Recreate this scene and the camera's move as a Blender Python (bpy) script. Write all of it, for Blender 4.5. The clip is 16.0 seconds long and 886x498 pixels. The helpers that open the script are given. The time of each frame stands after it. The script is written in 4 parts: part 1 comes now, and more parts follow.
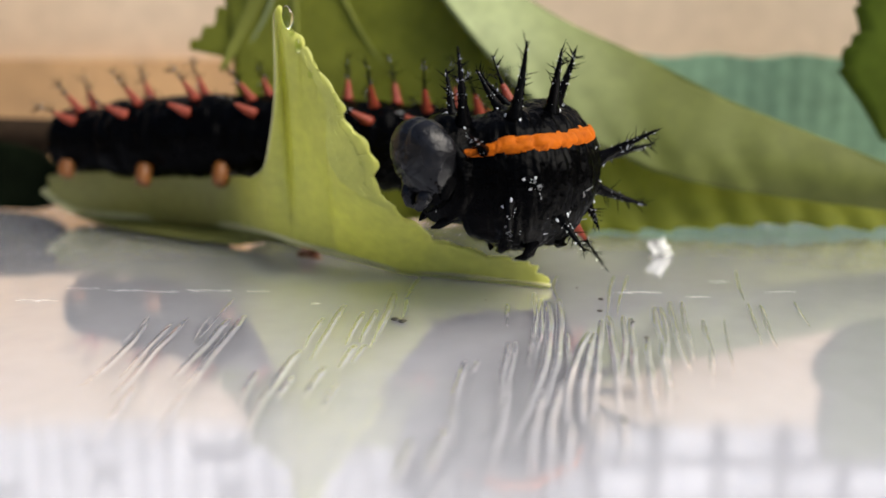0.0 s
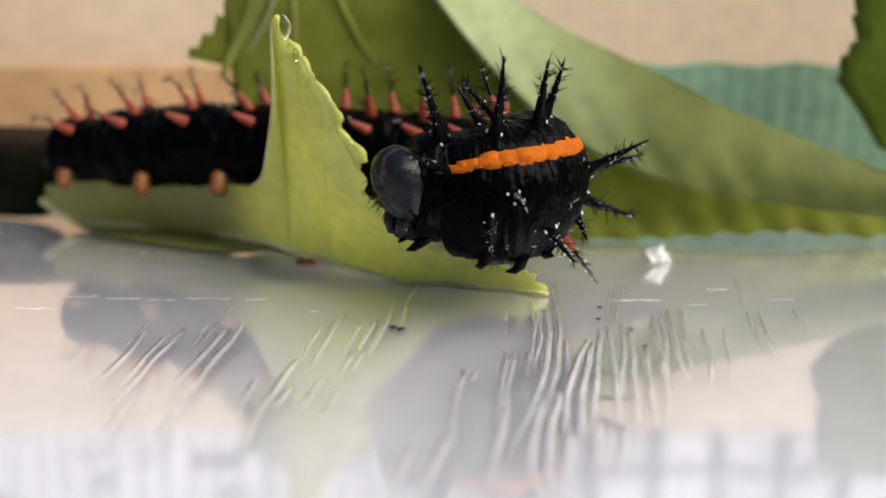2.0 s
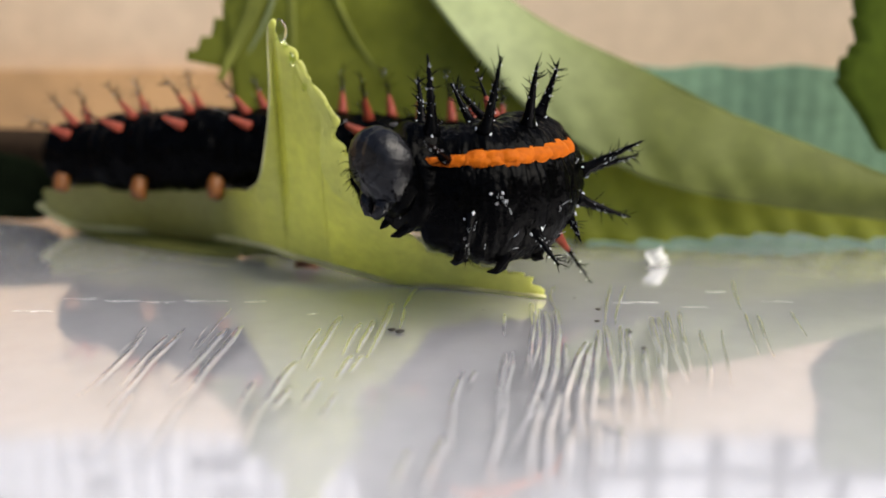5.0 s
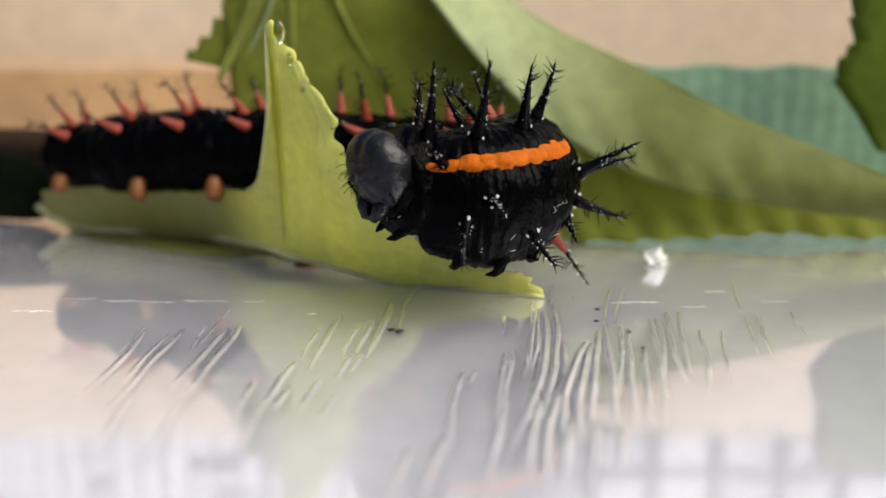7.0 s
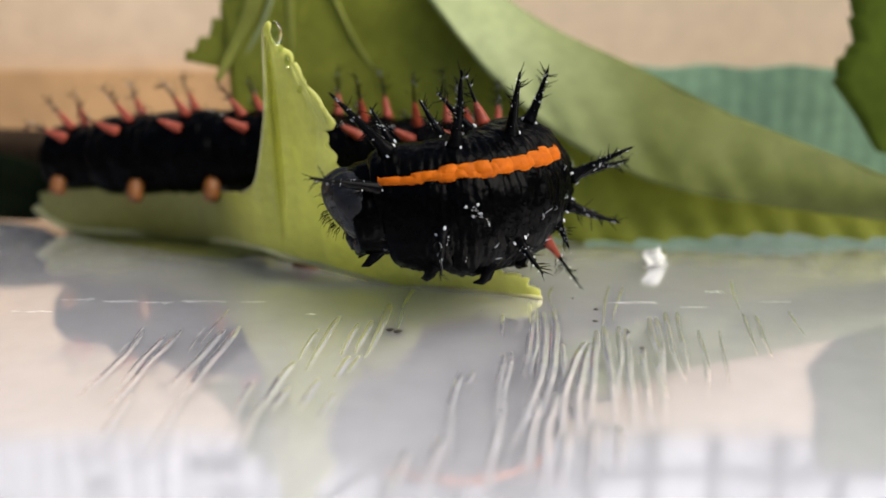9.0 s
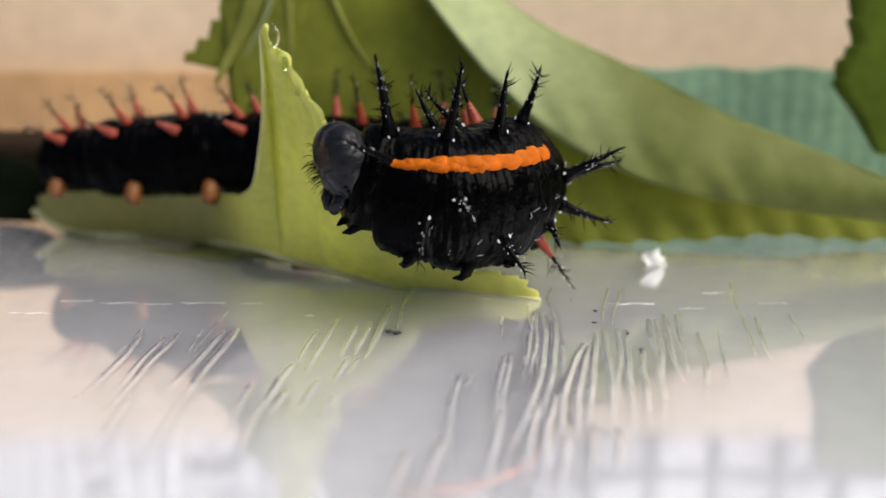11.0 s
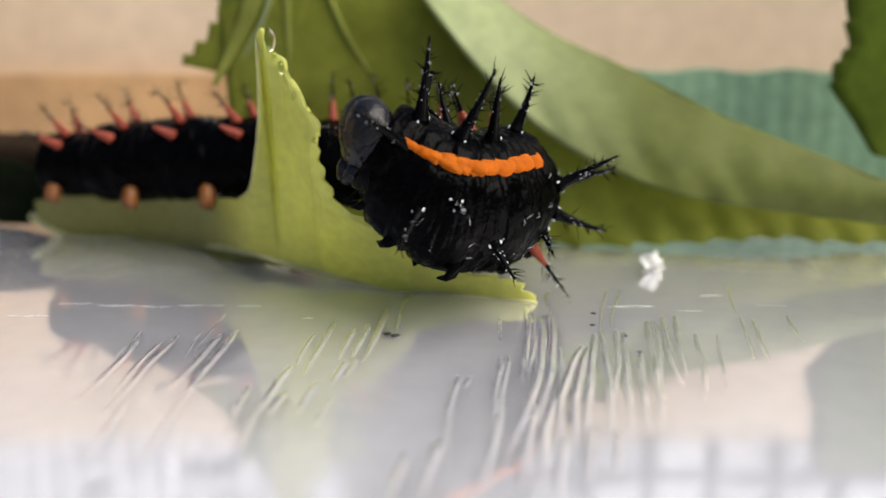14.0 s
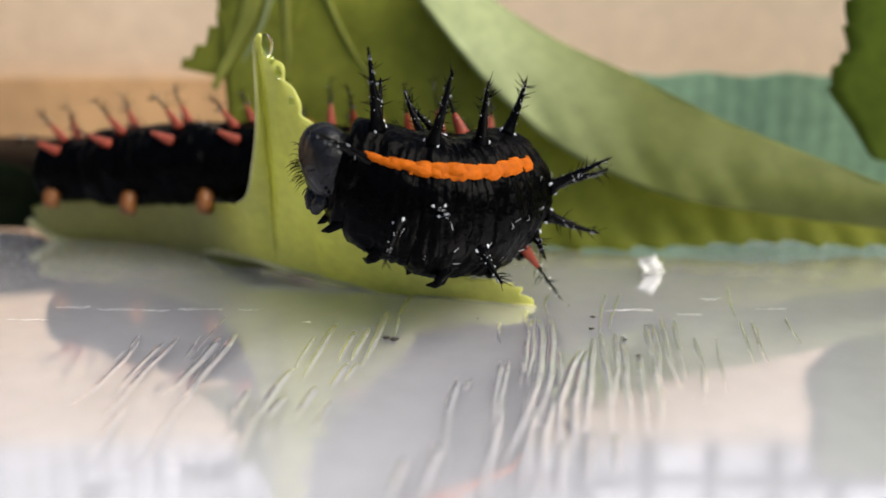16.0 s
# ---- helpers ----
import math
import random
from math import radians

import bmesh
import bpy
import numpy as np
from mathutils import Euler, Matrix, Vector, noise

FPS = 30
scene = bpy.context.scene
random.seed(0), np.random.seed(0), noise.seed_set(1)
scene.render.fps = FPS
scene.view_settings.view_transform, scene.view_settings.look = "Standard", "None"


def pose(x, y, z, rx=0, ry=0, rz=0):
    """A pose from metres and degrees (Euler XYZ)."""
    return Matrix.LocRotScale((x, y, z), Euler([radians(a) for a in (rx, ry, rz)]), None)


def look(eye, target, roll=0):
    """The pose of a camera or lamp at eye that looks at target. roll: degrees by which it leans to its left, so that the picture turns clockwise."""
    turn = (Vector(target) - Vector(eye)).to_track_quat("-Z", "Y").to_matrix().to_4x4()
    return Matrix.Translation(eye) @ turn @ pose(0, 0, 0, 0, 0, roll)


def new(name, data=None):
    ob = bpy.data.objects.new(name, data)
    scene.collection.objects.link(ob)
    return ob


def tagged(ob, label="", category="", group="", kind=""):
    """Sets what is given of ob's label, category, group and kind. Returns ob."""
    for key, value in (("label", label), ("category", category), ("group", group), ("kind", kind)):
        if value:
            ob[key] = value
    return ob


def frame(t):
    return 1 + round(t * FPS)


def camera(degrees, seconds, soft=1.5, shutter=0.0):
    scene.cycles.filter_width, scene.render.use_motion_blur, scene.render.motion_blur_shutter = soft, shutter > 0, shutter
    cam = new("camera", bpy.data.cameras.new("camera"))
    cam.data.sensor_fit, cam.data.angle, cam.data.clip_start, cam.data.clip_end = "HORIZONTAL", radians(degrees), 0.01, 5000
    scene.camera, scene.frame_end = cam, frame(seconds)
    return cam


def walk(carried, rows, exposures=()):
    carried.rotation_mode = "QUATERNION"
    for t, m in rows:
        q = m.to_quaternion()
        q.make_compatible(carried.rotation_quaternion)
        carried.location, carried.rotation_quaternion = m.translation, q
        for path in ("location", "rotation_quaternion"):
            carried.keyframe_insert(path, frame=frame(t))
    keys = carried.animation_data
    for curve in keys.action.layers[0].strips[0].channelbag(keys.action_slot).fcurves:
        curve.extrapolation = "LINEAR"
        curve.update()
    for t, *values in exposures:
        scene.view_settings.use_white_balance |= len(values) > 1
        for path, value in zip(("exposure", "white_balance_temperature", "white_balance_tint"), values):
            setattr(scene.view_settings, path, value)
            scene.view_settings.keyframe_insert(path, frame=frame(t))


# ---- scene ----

MM = 0.001
EYE_Z = 17.0 * MM
TILT = 14.8


def V(x, y, z):
    return Vector((x, y, z)) * MM


# ---- camera: held in one place, turning a little ----
cam = camera(45.0, 16.0, soft=1.6)
cam.data.dof.use_dof = True
cam.data.dof.focus_distance = 0.0535
cam.data.dof.aperture_fstop = 27.0
TURNS = [(0, 0.0, 0.0), (0.5, -0.009, 0.182), (1, -0.045, 0.333), (1.5, -0.061, 0.409), (2, -0.076, 0.424), (2.5, -0.091, 0.43),
         (3, -0.106, 0.469), (3.5, -0.121, 0.545), (4, -0.136, 0.557), (4.2, -0.139, 0.557), (6.3, -0.182, 0.533), (7, -0.191, 0.545),
         (8, -0.227, 0.557), (9, -0.257, 0.56), (9.2, -0.263, 0.563), (11.3, -0.312, 0.642), (12, -0.321, 0.642), (13, -0.348, 0.642),
         (13.5, -0.363, 0.666), (14, -0.409, 0.772), (14.5, -0.439, 0.857), (15, -0.454, 0.908), (15.5, -0.454, 0.914), (16, -0.454, 0.969)]
walk(cam, [(t, pose(0, 0, EYE_Z, 90 - TILT + up, 0, turn)) for t, turn, up in TURNS], exposures=[(0, 0.18), (16, 0.18)])

# ---- daylight: a bright, veiled sky, and a wide soft sun behind the camera ----
SUN_UP, SUN_ROUND = 50, 112
world = bpy.data.worlds.new("sky")
scene.world = world
world.use_nodes = True
wn = world.node_tree.nodes
sky = wn.new("ShaderNodeTexSky")
sky.sky_type, sky.sun_disc = "NISHITA", False
sky.sun_elevation, sky.sun_rotation = radians(SUN_UP), radians(SUN_ROUND)
sky.dust_density, sky.air_density = 4.0, 0.8
wn["Background"].inputs["Strength"].default_value = 0.17
world.node_tree.links.new(sky.outputs["Color"], wn["Background"].inputs["Color"])
lamp = bpy.data.lights.new("sun", "SUN")
lamp.energy, lamp.angle, lamp.color = 4.0, radians(60), (1.0, 0.96, 0.86)
sun = new("sun", lamp)
away = Vector((math.sin(radians(SUN_ROUND)) * math.cos(radians(SUN_UP)), math.cos(radians(SUN_ROUND)) * math.cos(radians(SUN_UP)), math.sin(radians(SUN_UP))))
sun.matrix_world = look(away * 2, (0, 0, 0))


# ---- materials ----
def material(name, base, rough=0.5, vary=0.25, grain=900.0, patch=120.0, bump=0.0, bump_scale=1500.0, metal=0.0, spec=0.5, coat=0.0, other=None,
             translucent=0.0, trans_color=None, subsurface=0.0, ior=1.45, rough_vary=0.15, stretch=(1, 1, 1)):
    """A grained surface: the base colour drifts towards other in patches, with a fine grain and relief."""
    m = bpy.data.materials.new(name)
    m.use_nodes = True
    n, l = m.node_tree.nodes, m.node_tree.links
    p = n["Principled BSDF"]
    tc = n.new("ShaderNodeTexCoord")
    mp = n.new("ShaderNodeMapping")
    mp.inputs["Scale"].default_value = stretch
    l.new(tc.outputs["Object"], mp.inputs["Vector"])
    big, fine = n.new("ShaderNodeTexNoise"), n.new("ShaderNodeTexNoise")
    big.inputs["Scale"].default_value, fine.inputs["Scale"].default_value = patch, grain
    big.inputs["Detail"].default_value, fine.inputs["Detail"].default_value = 3, 4
    for q in (big, fine):
        l.new(mp.outputs["Vector"], q.inputs["Vector"])
    mix = n.new("ShaderNodeMix")
    mix.data_type = "RGBA"
    mix.inputs["A"].default_value = (*base, 1)
    mix.inputs["B"].default_value = (*(other or [c * 0.6 for c in base]), 1)
    ramp = n.new("ShaderNodeMapRange")
    ramp.inputs["From Min"].default_value, ramp.inputs["From Max"].default_value = 0.35, 0.65
    l.new(big.outputs["Fac"], ramp.inputs["Value"])
    l.new(ramp.outputs["Result"], mix.inputs["Factor"])
    hsv = n.new("ShaderNodeHueSaturation")
    val = n.new("ShaderNodeMapRange")
    val.inputs["From Min"].default_value, val.inputs["From Max"].default_value = 0.3, 0.7
    val.inputs["To Min"].default_value, val.inputs["To Max"].default_value = 1 - vary, 1 + vary
    l.new(fine.outputs["Fac"], val.inputs["Value"])
    l.new(val.outputs["Result"], hsv.inputs["Value"])
    l.new(mix.outputs["Result"], hsv.inputs["Color"])
    l.new(hsv.outputs["Color"], p.inputs["Base Color"])
    rr = n.new("ShaderNodeMapRange")
    rr.inputs["To Min"].default_value, rr.inputs["To Max"].default_value = max(0.02, rough - rough_vary), min(1, rough + rough_vary)
    l.new(big.outputs["Fac"], rr.inputs["Value"])
    l.new(rr.outputs["Result"], p.inputs["Roughness"])
    p.inputs["Metallic"].default_value = metal
    p.inputs["Specular IOR Level"].default_value = spec
    p.inputs["Coat Weight"].default_value = coat
    p.inputs["Coat Roughness"].default_value = 0.08
    p.inputs["IOR"].default_value = ior
    if subsurface:
        p.inputs["Subsurface Weight"].default_value = subsurface
        p.inputs["Subsurface Radius"].default_value = (0.0006, 0.0005, 0.0002)
        p.inputs["Subsurface Scale"].default_value = 1.0
    if bump:
        bt, bn = n.new("ShaderNodeTexNoise"), n.new("ShaderNodeBump")
        bt.inputs["Scale"].default_value, bt.inputs["Detail"].default_value = bump_scale, 4
        l.new(mp.outputs["Vector"], bt.inputs["Vector"])
        bn.inputs["Strength"].default_value, bn.inputs["Distance"].default_value = bump, 0.0002
        l.new(bt.outputs["Fac"], bn.inputs["Height"])
        l.new(bn.outputs["Normal"], p.inputs["Normal"])
    if translucent:
        tr, ms = n.new("ShaderNodeBsdfTranslucent"), n.new("ShaderNodeMixShader")
        gain = n.new("ShaderNodeMix")
        gain.data_type, gain.blend_type = "RGBA", "MULTIPLY"
        gain.inputs["Factor"].default_value = 1.0
        gain.inputs["B"].default_value = (*(trans_color or (1.0, 1.0, 0.6)), 1)
        l.new(hsv.outputs["Color"], gain.inputs["A"])
        l.new(gain.outputs["Result"], tr.inputs["Color"])
        ms.inputs["Fac"].default_value = translucent
        l.new(p.outputs["BSDF"], ms.inputs[1])
        l.new(tr.outputs["BSDF"], ms.inputs[2])
        l.new(ms.outputs["Shader"], n["Material Output"].inputs["Surface"])
    return m


M_BLACK = material("black_cuticle", (0.0008, 0.0008, 0.0009), 0.2, 0.4, 2500, 400, bump=0.8, bump_scale=1300, other=(0.0004, 0.0004, 0.0004), spec=0.03, rough_vary=0.08)
M_SPINE = material("black_spine", (0.0015, 0.0015, 0.0018), 0.2, 0.4, 2500, 400, other=(0.0015, 0.0015, 0.0017), spec=0.04)
M_RED = material("red_spine_base", (0.2081, 0.03794, 0.01958), 0.4, 0.2, 2500, 500, bump=0.2, other=(0.153, 0.02448, 0.01224), spec=0.2)
M_BEAD = material("pale_bead", (0.8, 0.82, 0.85), 0.2, 0.1, 2500, 500)
M_ORANGE = material("orange_stripe", (0.38, 0.095, 0.002), 0.6, 0.22, 1800, 500, bump=0.5, bump_scale=2500, other=(0.3, 0.066, 0.001), spec=0.1)
M_FOOT = material("ochre_foot", (0.16, 0.052, 0.003), 0.5, 0.2, 2000, 500, bump=0.3, other=(0.1, 0.032, 0.004))
M_HEAD = material("grey_black_head", (0.005, 0.005, 0.0056), 0.25, 0.4, 2200, 500, bump=1.0, bump_scale=1100, other=(0.006, 0.006, 0.007), spec=0.3)
M_LEAF = material("pale_green_leaf", (0.565, 0.585, 0.155), 0.4, 0.08, 1500, 150, bump=0.2, bump_scale=1800, other=(0.5, 0.515, 0.145), translucent=0.45, trans_color=(1.35, 1.33, 1.0))
M_RIB = material("pale_leaf_rib", (0.52, 0.5, 0.23), 0.45, 0.1, 1500, 300, bump=0.2)
M_SAP = material("clear_sap", (0.86, 0.93, 0.62), 0.03, 0.03, 1500, 300, ior=1.38, other=(0.82, 0.9, 0.55), rough_vary=0.01)
M_SAP.node_tree.nodes["Principled BSDF"].inputs["Transmission Weight"].default_value = 1.0
M_DARKLEAF = material("dark_green_leaf", (0.262, 0.29, 0.034), 0.62, 0.12, 900, 90, bump=0.3, bump_scale=500, other=(0.2, 0.222, 0.03), translucent=0.45, spec=0.2)
M_PALELEAF = material("pale_leaf_underside", (0.29, 0.335, 0.165), 0.62, 0.1, 900, 110, bump=0.4, bump_scale=450, other=(0.235, 0.275, 0.125), translucent=0.2, spec=0.25)
M_OLIVELEAF = material("dark_olive_leaf", (0.125, 0.128, 0.034), 0.6, 0.12, 900, 110, bump=0.3, bump_scale=500, other=(0.1, 0.1, 0.026), translucent=0.12, spec=0.15)
M_VEIN = material("pale_green_vein", (0.26, 0.285, 0.065), 0.6, 0.1, 900, 110, bump=0.3, bump_scale=500, other=(0.22, 0.24, 0.05), translucent=0.35, spec=0.1)
M_DEEPLEAF = material("deep_green_leaf", (0.078, 0.112, 0.012), 0.62, 0.15, 900, 90, bump=0.3, bump_scale=500, other=(0.06, 0.088, 0.009), translucent=0.2, spec=0.06)
M_FLOOR = material("milky_plastic", (0.5, 0.5, 0.535), 0.5, 0.03, 700, 60, other=(0.47, 0.47, 0.505), spec=0.0, subsurface=1.0)
M_FLOOR.node_tree.nodes["Principled BSDF"].inputs["Subsurface Radius"].default_value = (0.014, 0.014, 0.014)


def darker_towards(m, tint, x_dark, x_plain):
    """The leaf's colour is multiplied towards tint, darker and duller, along x (limits in millimetres)."""
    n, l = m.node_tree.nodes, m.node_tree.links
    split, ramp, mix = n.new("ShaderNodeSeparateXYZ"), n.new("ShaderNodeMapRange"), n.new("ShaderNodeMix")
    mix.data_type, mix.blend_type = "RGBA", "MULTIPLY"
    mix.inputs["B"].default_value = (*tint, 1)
    ramp.inputs["From Min"].default_value, ramp.inputs["From Max"].default_value = x_plain * MM, x_dark * MM
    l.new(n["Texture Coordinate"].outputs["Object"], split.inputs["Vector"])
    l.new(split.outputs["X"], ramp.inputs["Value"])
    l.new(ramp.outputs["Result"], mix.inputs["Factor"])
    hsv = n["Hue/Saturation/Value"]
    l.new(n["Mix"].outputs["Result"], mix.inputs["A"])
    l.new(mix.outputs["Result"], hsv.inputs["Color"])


darker_towards(M_LEAF, (0.48, 0.46, 0.55), -15, -8.5)
darker_towards(M_PALELEAF, (0.4, 0.4, 0.18), 14, 1)


def clear_film(m, low, high, rough):
    """A glossy film over m, a clear sheet's two faces, that mirrors more the flatter one looks along it."""
    n, l = m.node_tree.nodes, m.node_tree.links
    facing, curve = n.new("ShaderNodeLayerWeight"), n.new("ShaderNodeMapRange")
    facing.inputs["Blend"].default_value = 0.5
    curve.inputs["From Min"].default_value, curve.inputs["From Max"].default_value = 0.56, 0.76
    curve.inputs["To Min"].default_value, curve.inputs["To Max"].default_value = low, high
    gloss, mix = n.new("ShaderNodeBsdfGlossy"), n.new("ShaderNodeMixShader")
    gloss.inputs["Color"].default_value, gloss.inputs["Roughness"].default_value = (0.97, 0.97, 0.98, 1), rough
    tex, bump = n.new("ShaderNodeTexNoise"), n.new("ShaderNodeBump")
    tex.inputs["Scale"].default_value, tex.inputs["Detail"].default_value = 220, 1
    bump.inputs["Strength"].default_value, bump.inputs["Distance"].default_value = 0.07, 0.0002
    l.new(n["Texture Coordinate"].outputs["Object"], tex.inputs["Vector"])
    l.new(tex.outputs["Fac"], bump.inputs["Height"])
    l.new(bump.outputs["Normal"], gloss.inputs["Normal"])
    l.new(facing.outputs["Facing"], curve.inputs["Value"])
    l.new(curve.outputs["Result"], mix.inputs["Fac"])
    l.new(n["Principled BSDF"].outputs["BSDF"], mix.inputs[1])
    l.new(gloss.outputs["BSDF"], mix.inputs[2])
    l.new(mix.outputs["Shader"], n["Material Output"].inputs["Surface"])


clear_film(M_FLOOR, 0.42, 0.83, 0.055)
M_WELT = material("plastic_welt", (0.52, 0.515, 0.54), 0.5, 0.03, 700, 60, other=(0.5, 0.5, 0.52), spec=0.0)
clear_film(M_WELT, 0.42, 0.83, 0.055)
M_RIDGE = material("plastic_ridge", (0.6, 0.59, 0.6), 0.12, 0.05, 700, 200, other=(0.54, 0.53, 0.55), ior=2.0)
M_TEAL = material("teal_cloth", (0.165, 0.275, 0.17), 0.8, 0.15, 900, 60, bump=0.3, bump_scale=900, other=(0.135, 0.235, 0.145))
M_TAN = material("tan_board", (0.49, 0.35, 0.22), 0.75, 0.08, 500, 16, bump=0.1, bump_scale=500, other=(0.66, 0.52, 0.37))
M_UNSEEN_WALL = material("unseen_brown_wall", (0.12, 0.1, 0.085), 0.8, 0.1, 60, 8)
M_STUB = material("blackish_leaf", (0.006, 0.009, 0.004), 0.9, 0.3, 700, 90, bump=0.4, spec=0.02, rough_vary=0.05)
M_BROWN = material("dark_brown_bark", (0.03, 0.02, 0.013), 0.9, 0.3, 700, 90, bump=0.4, bump_scale=600, spec=0.02, rough_vary=0.05)
M_OCHRE = material("ochre_board", (0.57, 0.34, 0.155), 0.75, 0.1, 500, 40, bump=0.1)
M_WHITE = material("white_plastic", (0.68, 0.68, 0.71), 0.35, 0.05, 500, 60)
M_RUST = material("rusty_scrap", (0.13, 0.04, 0.01), 0.6, 0.3, 2000, 600, bump=0.4, other=(0.03, 0.015, 0.01))
M_DIRT = material("groove_dirt", (0.16, 0.15, 0.155), 0.5, 0.2, 2000, 500, other=(0.26, 0.25, 0.26))
M_GREYPLASTIC = material("grey_plastic", (0.09, 0.095, 0.11), 0.4, 0.05, 500, 60)
M_SPECK = material("dark_speck", (0.03, 0.025, 0.02), 0.5, 0.3, 2000, 500, bump=0.4)
M_FLAKE = material("white_flake", (0.62, 0.62, 0.58), 0.3, 0.1, 2000, 400, bump=0.4)
M_TABLE = material("grey_table", (0.45, 0.44, 0.46), 0.5, 0.1, 100, 12, bump=0.1)


# ---- mesh helpers ----
def mesh_of(name, bm, materials, smooth=True):
    me = bpy.data.meshes.new(name)
    bmesh.ops.recalc_face_normals(bm, faces=bm.faces)
    bm.to_mesh(me)
    bm.free()
    for m in materials if isinstance(materials, (list, tuple)) else [materials]:
        me.materials.append(m)
    if smooth:
        me.polygons.foreach_set("use_smooth", [True] * len(me.polygons))
    return me


def part(name, bm, mat, parent=None, label="", smooth=True):
    me = bm if isinstance(bm, bpy.types.Mesh) else mesh_of(name, bm, mat, smooth)
    ob = new(name, me)
    if parent:
        ob.parent = parent
    return tagged(ob, label)


def spline(points, u):
    """Catmull-Rom through the points; u counts them from 0."""
    n = len(points) - 1
    u = min(max(u, 0.0), n)
    i = min(int(u), n - 1)
    f = u - i
    p1, p2 = Vector(points[i]), Vector(points[i + 1])
    p0 = Vector(points[i - 1]) if i > 0 else p1 * 2 - p2
    p3 = Vector(points[i + 2]) if i + 2 <= n else p2 * 2 - p1
    return 0.5 * (2 * p1 + (p2 - p0) * f + (2 * p0 - 5 * p1 + 4 * p2 - p3) * f * f + (3 * p1 - p0 - 3 * p2 + p3) * f ** 3)


def tube(bm, points, radii, sides=8, slots=None):
    """A bent tapering tube along the points, closed at both ends."""
    rings = []
    for i, p in enumerate(points):
        a, b = points[max(i - 1, 0)], points[min(i + 1, len(points) - 1)]
        q = (b - a).to_track_quat("Z", "Y")
        rings.append([bm.verts.new(p + q @ (Vector((math.cos(k), math.sin(k), 0)) * radii[i])) for k in [2 * math.pi * s / sides for s in range(sides)]])
    for i, (r0, r1) in enumerate(zip(rings, rings[1:])):
        for s in range(sides):
            f = bm.faces.new((r0[s], r0[(s + 1) % sides], r1[(s + 1) % sides], r1[s]))
            f.material_index = slots[i] if slots else 0
    for r, i in ((rings[0][::-1], 0), (rings[-1], -1)):
        f = bm.faces.new(r)
        f.material_index = slots[i] if slots else 0


def lathe(bm, profile, sides, shape=None):
    """Rings (x, radius) round the x axis, closed by caps; shape(point, angle) may move each point."""
    rings = []
    for x, r in profile:
        ring = []
        for s in range(sides):
            a = 2 * math.pi * s / sides
            p = Vector((x, math.sin(a) * r, math.cos(a) * r))
            ring.append(bm.verts.new(shape(p, a) if shape else p))
        rings.append(ring)
    for r0, r1 in zip(rings, rings[1:]):
        for s in range(sides):
            bm.faces.new((r0[s], r0[(s + 1) % sides], r1[(s + 1) % sides], r1[s]))
    bm.faces.new(rings[0][::-1])
    bm.faces.new(rings[-1])


def box(bm, lo, hi):
    v = [bm.verts.new((x, y, z)) for x in (lo[0], hi[0]) for y in (lo[1], hi[1]) for z in (lo[2], hi[2])]
    for f in ((0, 1, 3, 2), (4, 6, 7, 5), (0, 4, 5, 1), (2, 3, 7, 6), (0, 2, 6, 4), (1, 5, 7, 3)):
        bm.faces.new([v[i] for i in f])


# ---- floor: a milky plastic sheet with drawn ridges, on a table ----
bm = bmesh.new()
box(bm, V(-190, -170, -26), V(190, 130, -14.01))
tagged(part("ground", bm, M_TABLE, smooth=False), "plain grey table top under the plastic sheet", "table top", kind="structure")
bm = bmesh.new()
box(bm, V(-160, -60, -14), V(160, 105, 0))
floor = tagged(part("floor", bm, M_FLOOR, smooth=False), "glossy milky plastic sheet with raised flow ridges", "plastic sheet", kind="structure")


def ridge(x, y, length, drift, bow, width, seed, height):
    """A low swell drawn in the sheet, from its far end towards the front, swinging out by bow on the way."""
    rng = random.Random(seed)
    bm = bmesh.new()
    n, m = 30, 10
    phase, wave = rng.uniform(0, 6), rng.uniform(0.012, 0.04)
    rows = []
    for i in range(n + 1):
        f = i / n
        mid = x + drift * f + bow * math.sin(math.pi * f) + wave * math.sin(f * length * 1.1 + phase)
        taper = min(1.0, 0.15 + 6 * f, 0.02 + 2.2 * (1 - f)) * (0.8 + 0.4 * noise.noise(Vector((f * length * 0.5, seed, 0))) + 0.2)
        row = []
        for j in range(m + 1):
            g = 2 * j / m - 1
            row.append(bm.verts.new(V(mid + 1.7 * width * g * (0.7 + 0.3 * taper), y - length * f, height * width * taper * (math.exp(-5 * g * g) - 0.04) - 0.002)))
        rows.append(row)
    for r0, r1 in zip(rows, rows[1:]):
        for j in range(m):
            bm.faces.new((r0[j], r0[j + 1], r1[j + 1], r1[j]))
    part("ridge", bm, M_WELT, floor)


def groove(x, y, length, drift, width, seed):
    """Dirt lying in a short groove beside a ridge."""
    rng = random.Random(seed)
    bm = bmesh.new()
    tube(bm, [V(x + drift * i / 8, y - length * i / 8, 0.015) for i in range(9)], [width * MM * rng.uniform(0.5, 1.0) * math.sin(0.3 + 2.6 * i / 8) for i in range(9)], 6)
    for v in bm.verts:
        v.co.z = 0.4 * v.co.z
    part("groove", bm, M_DIRT, floor)


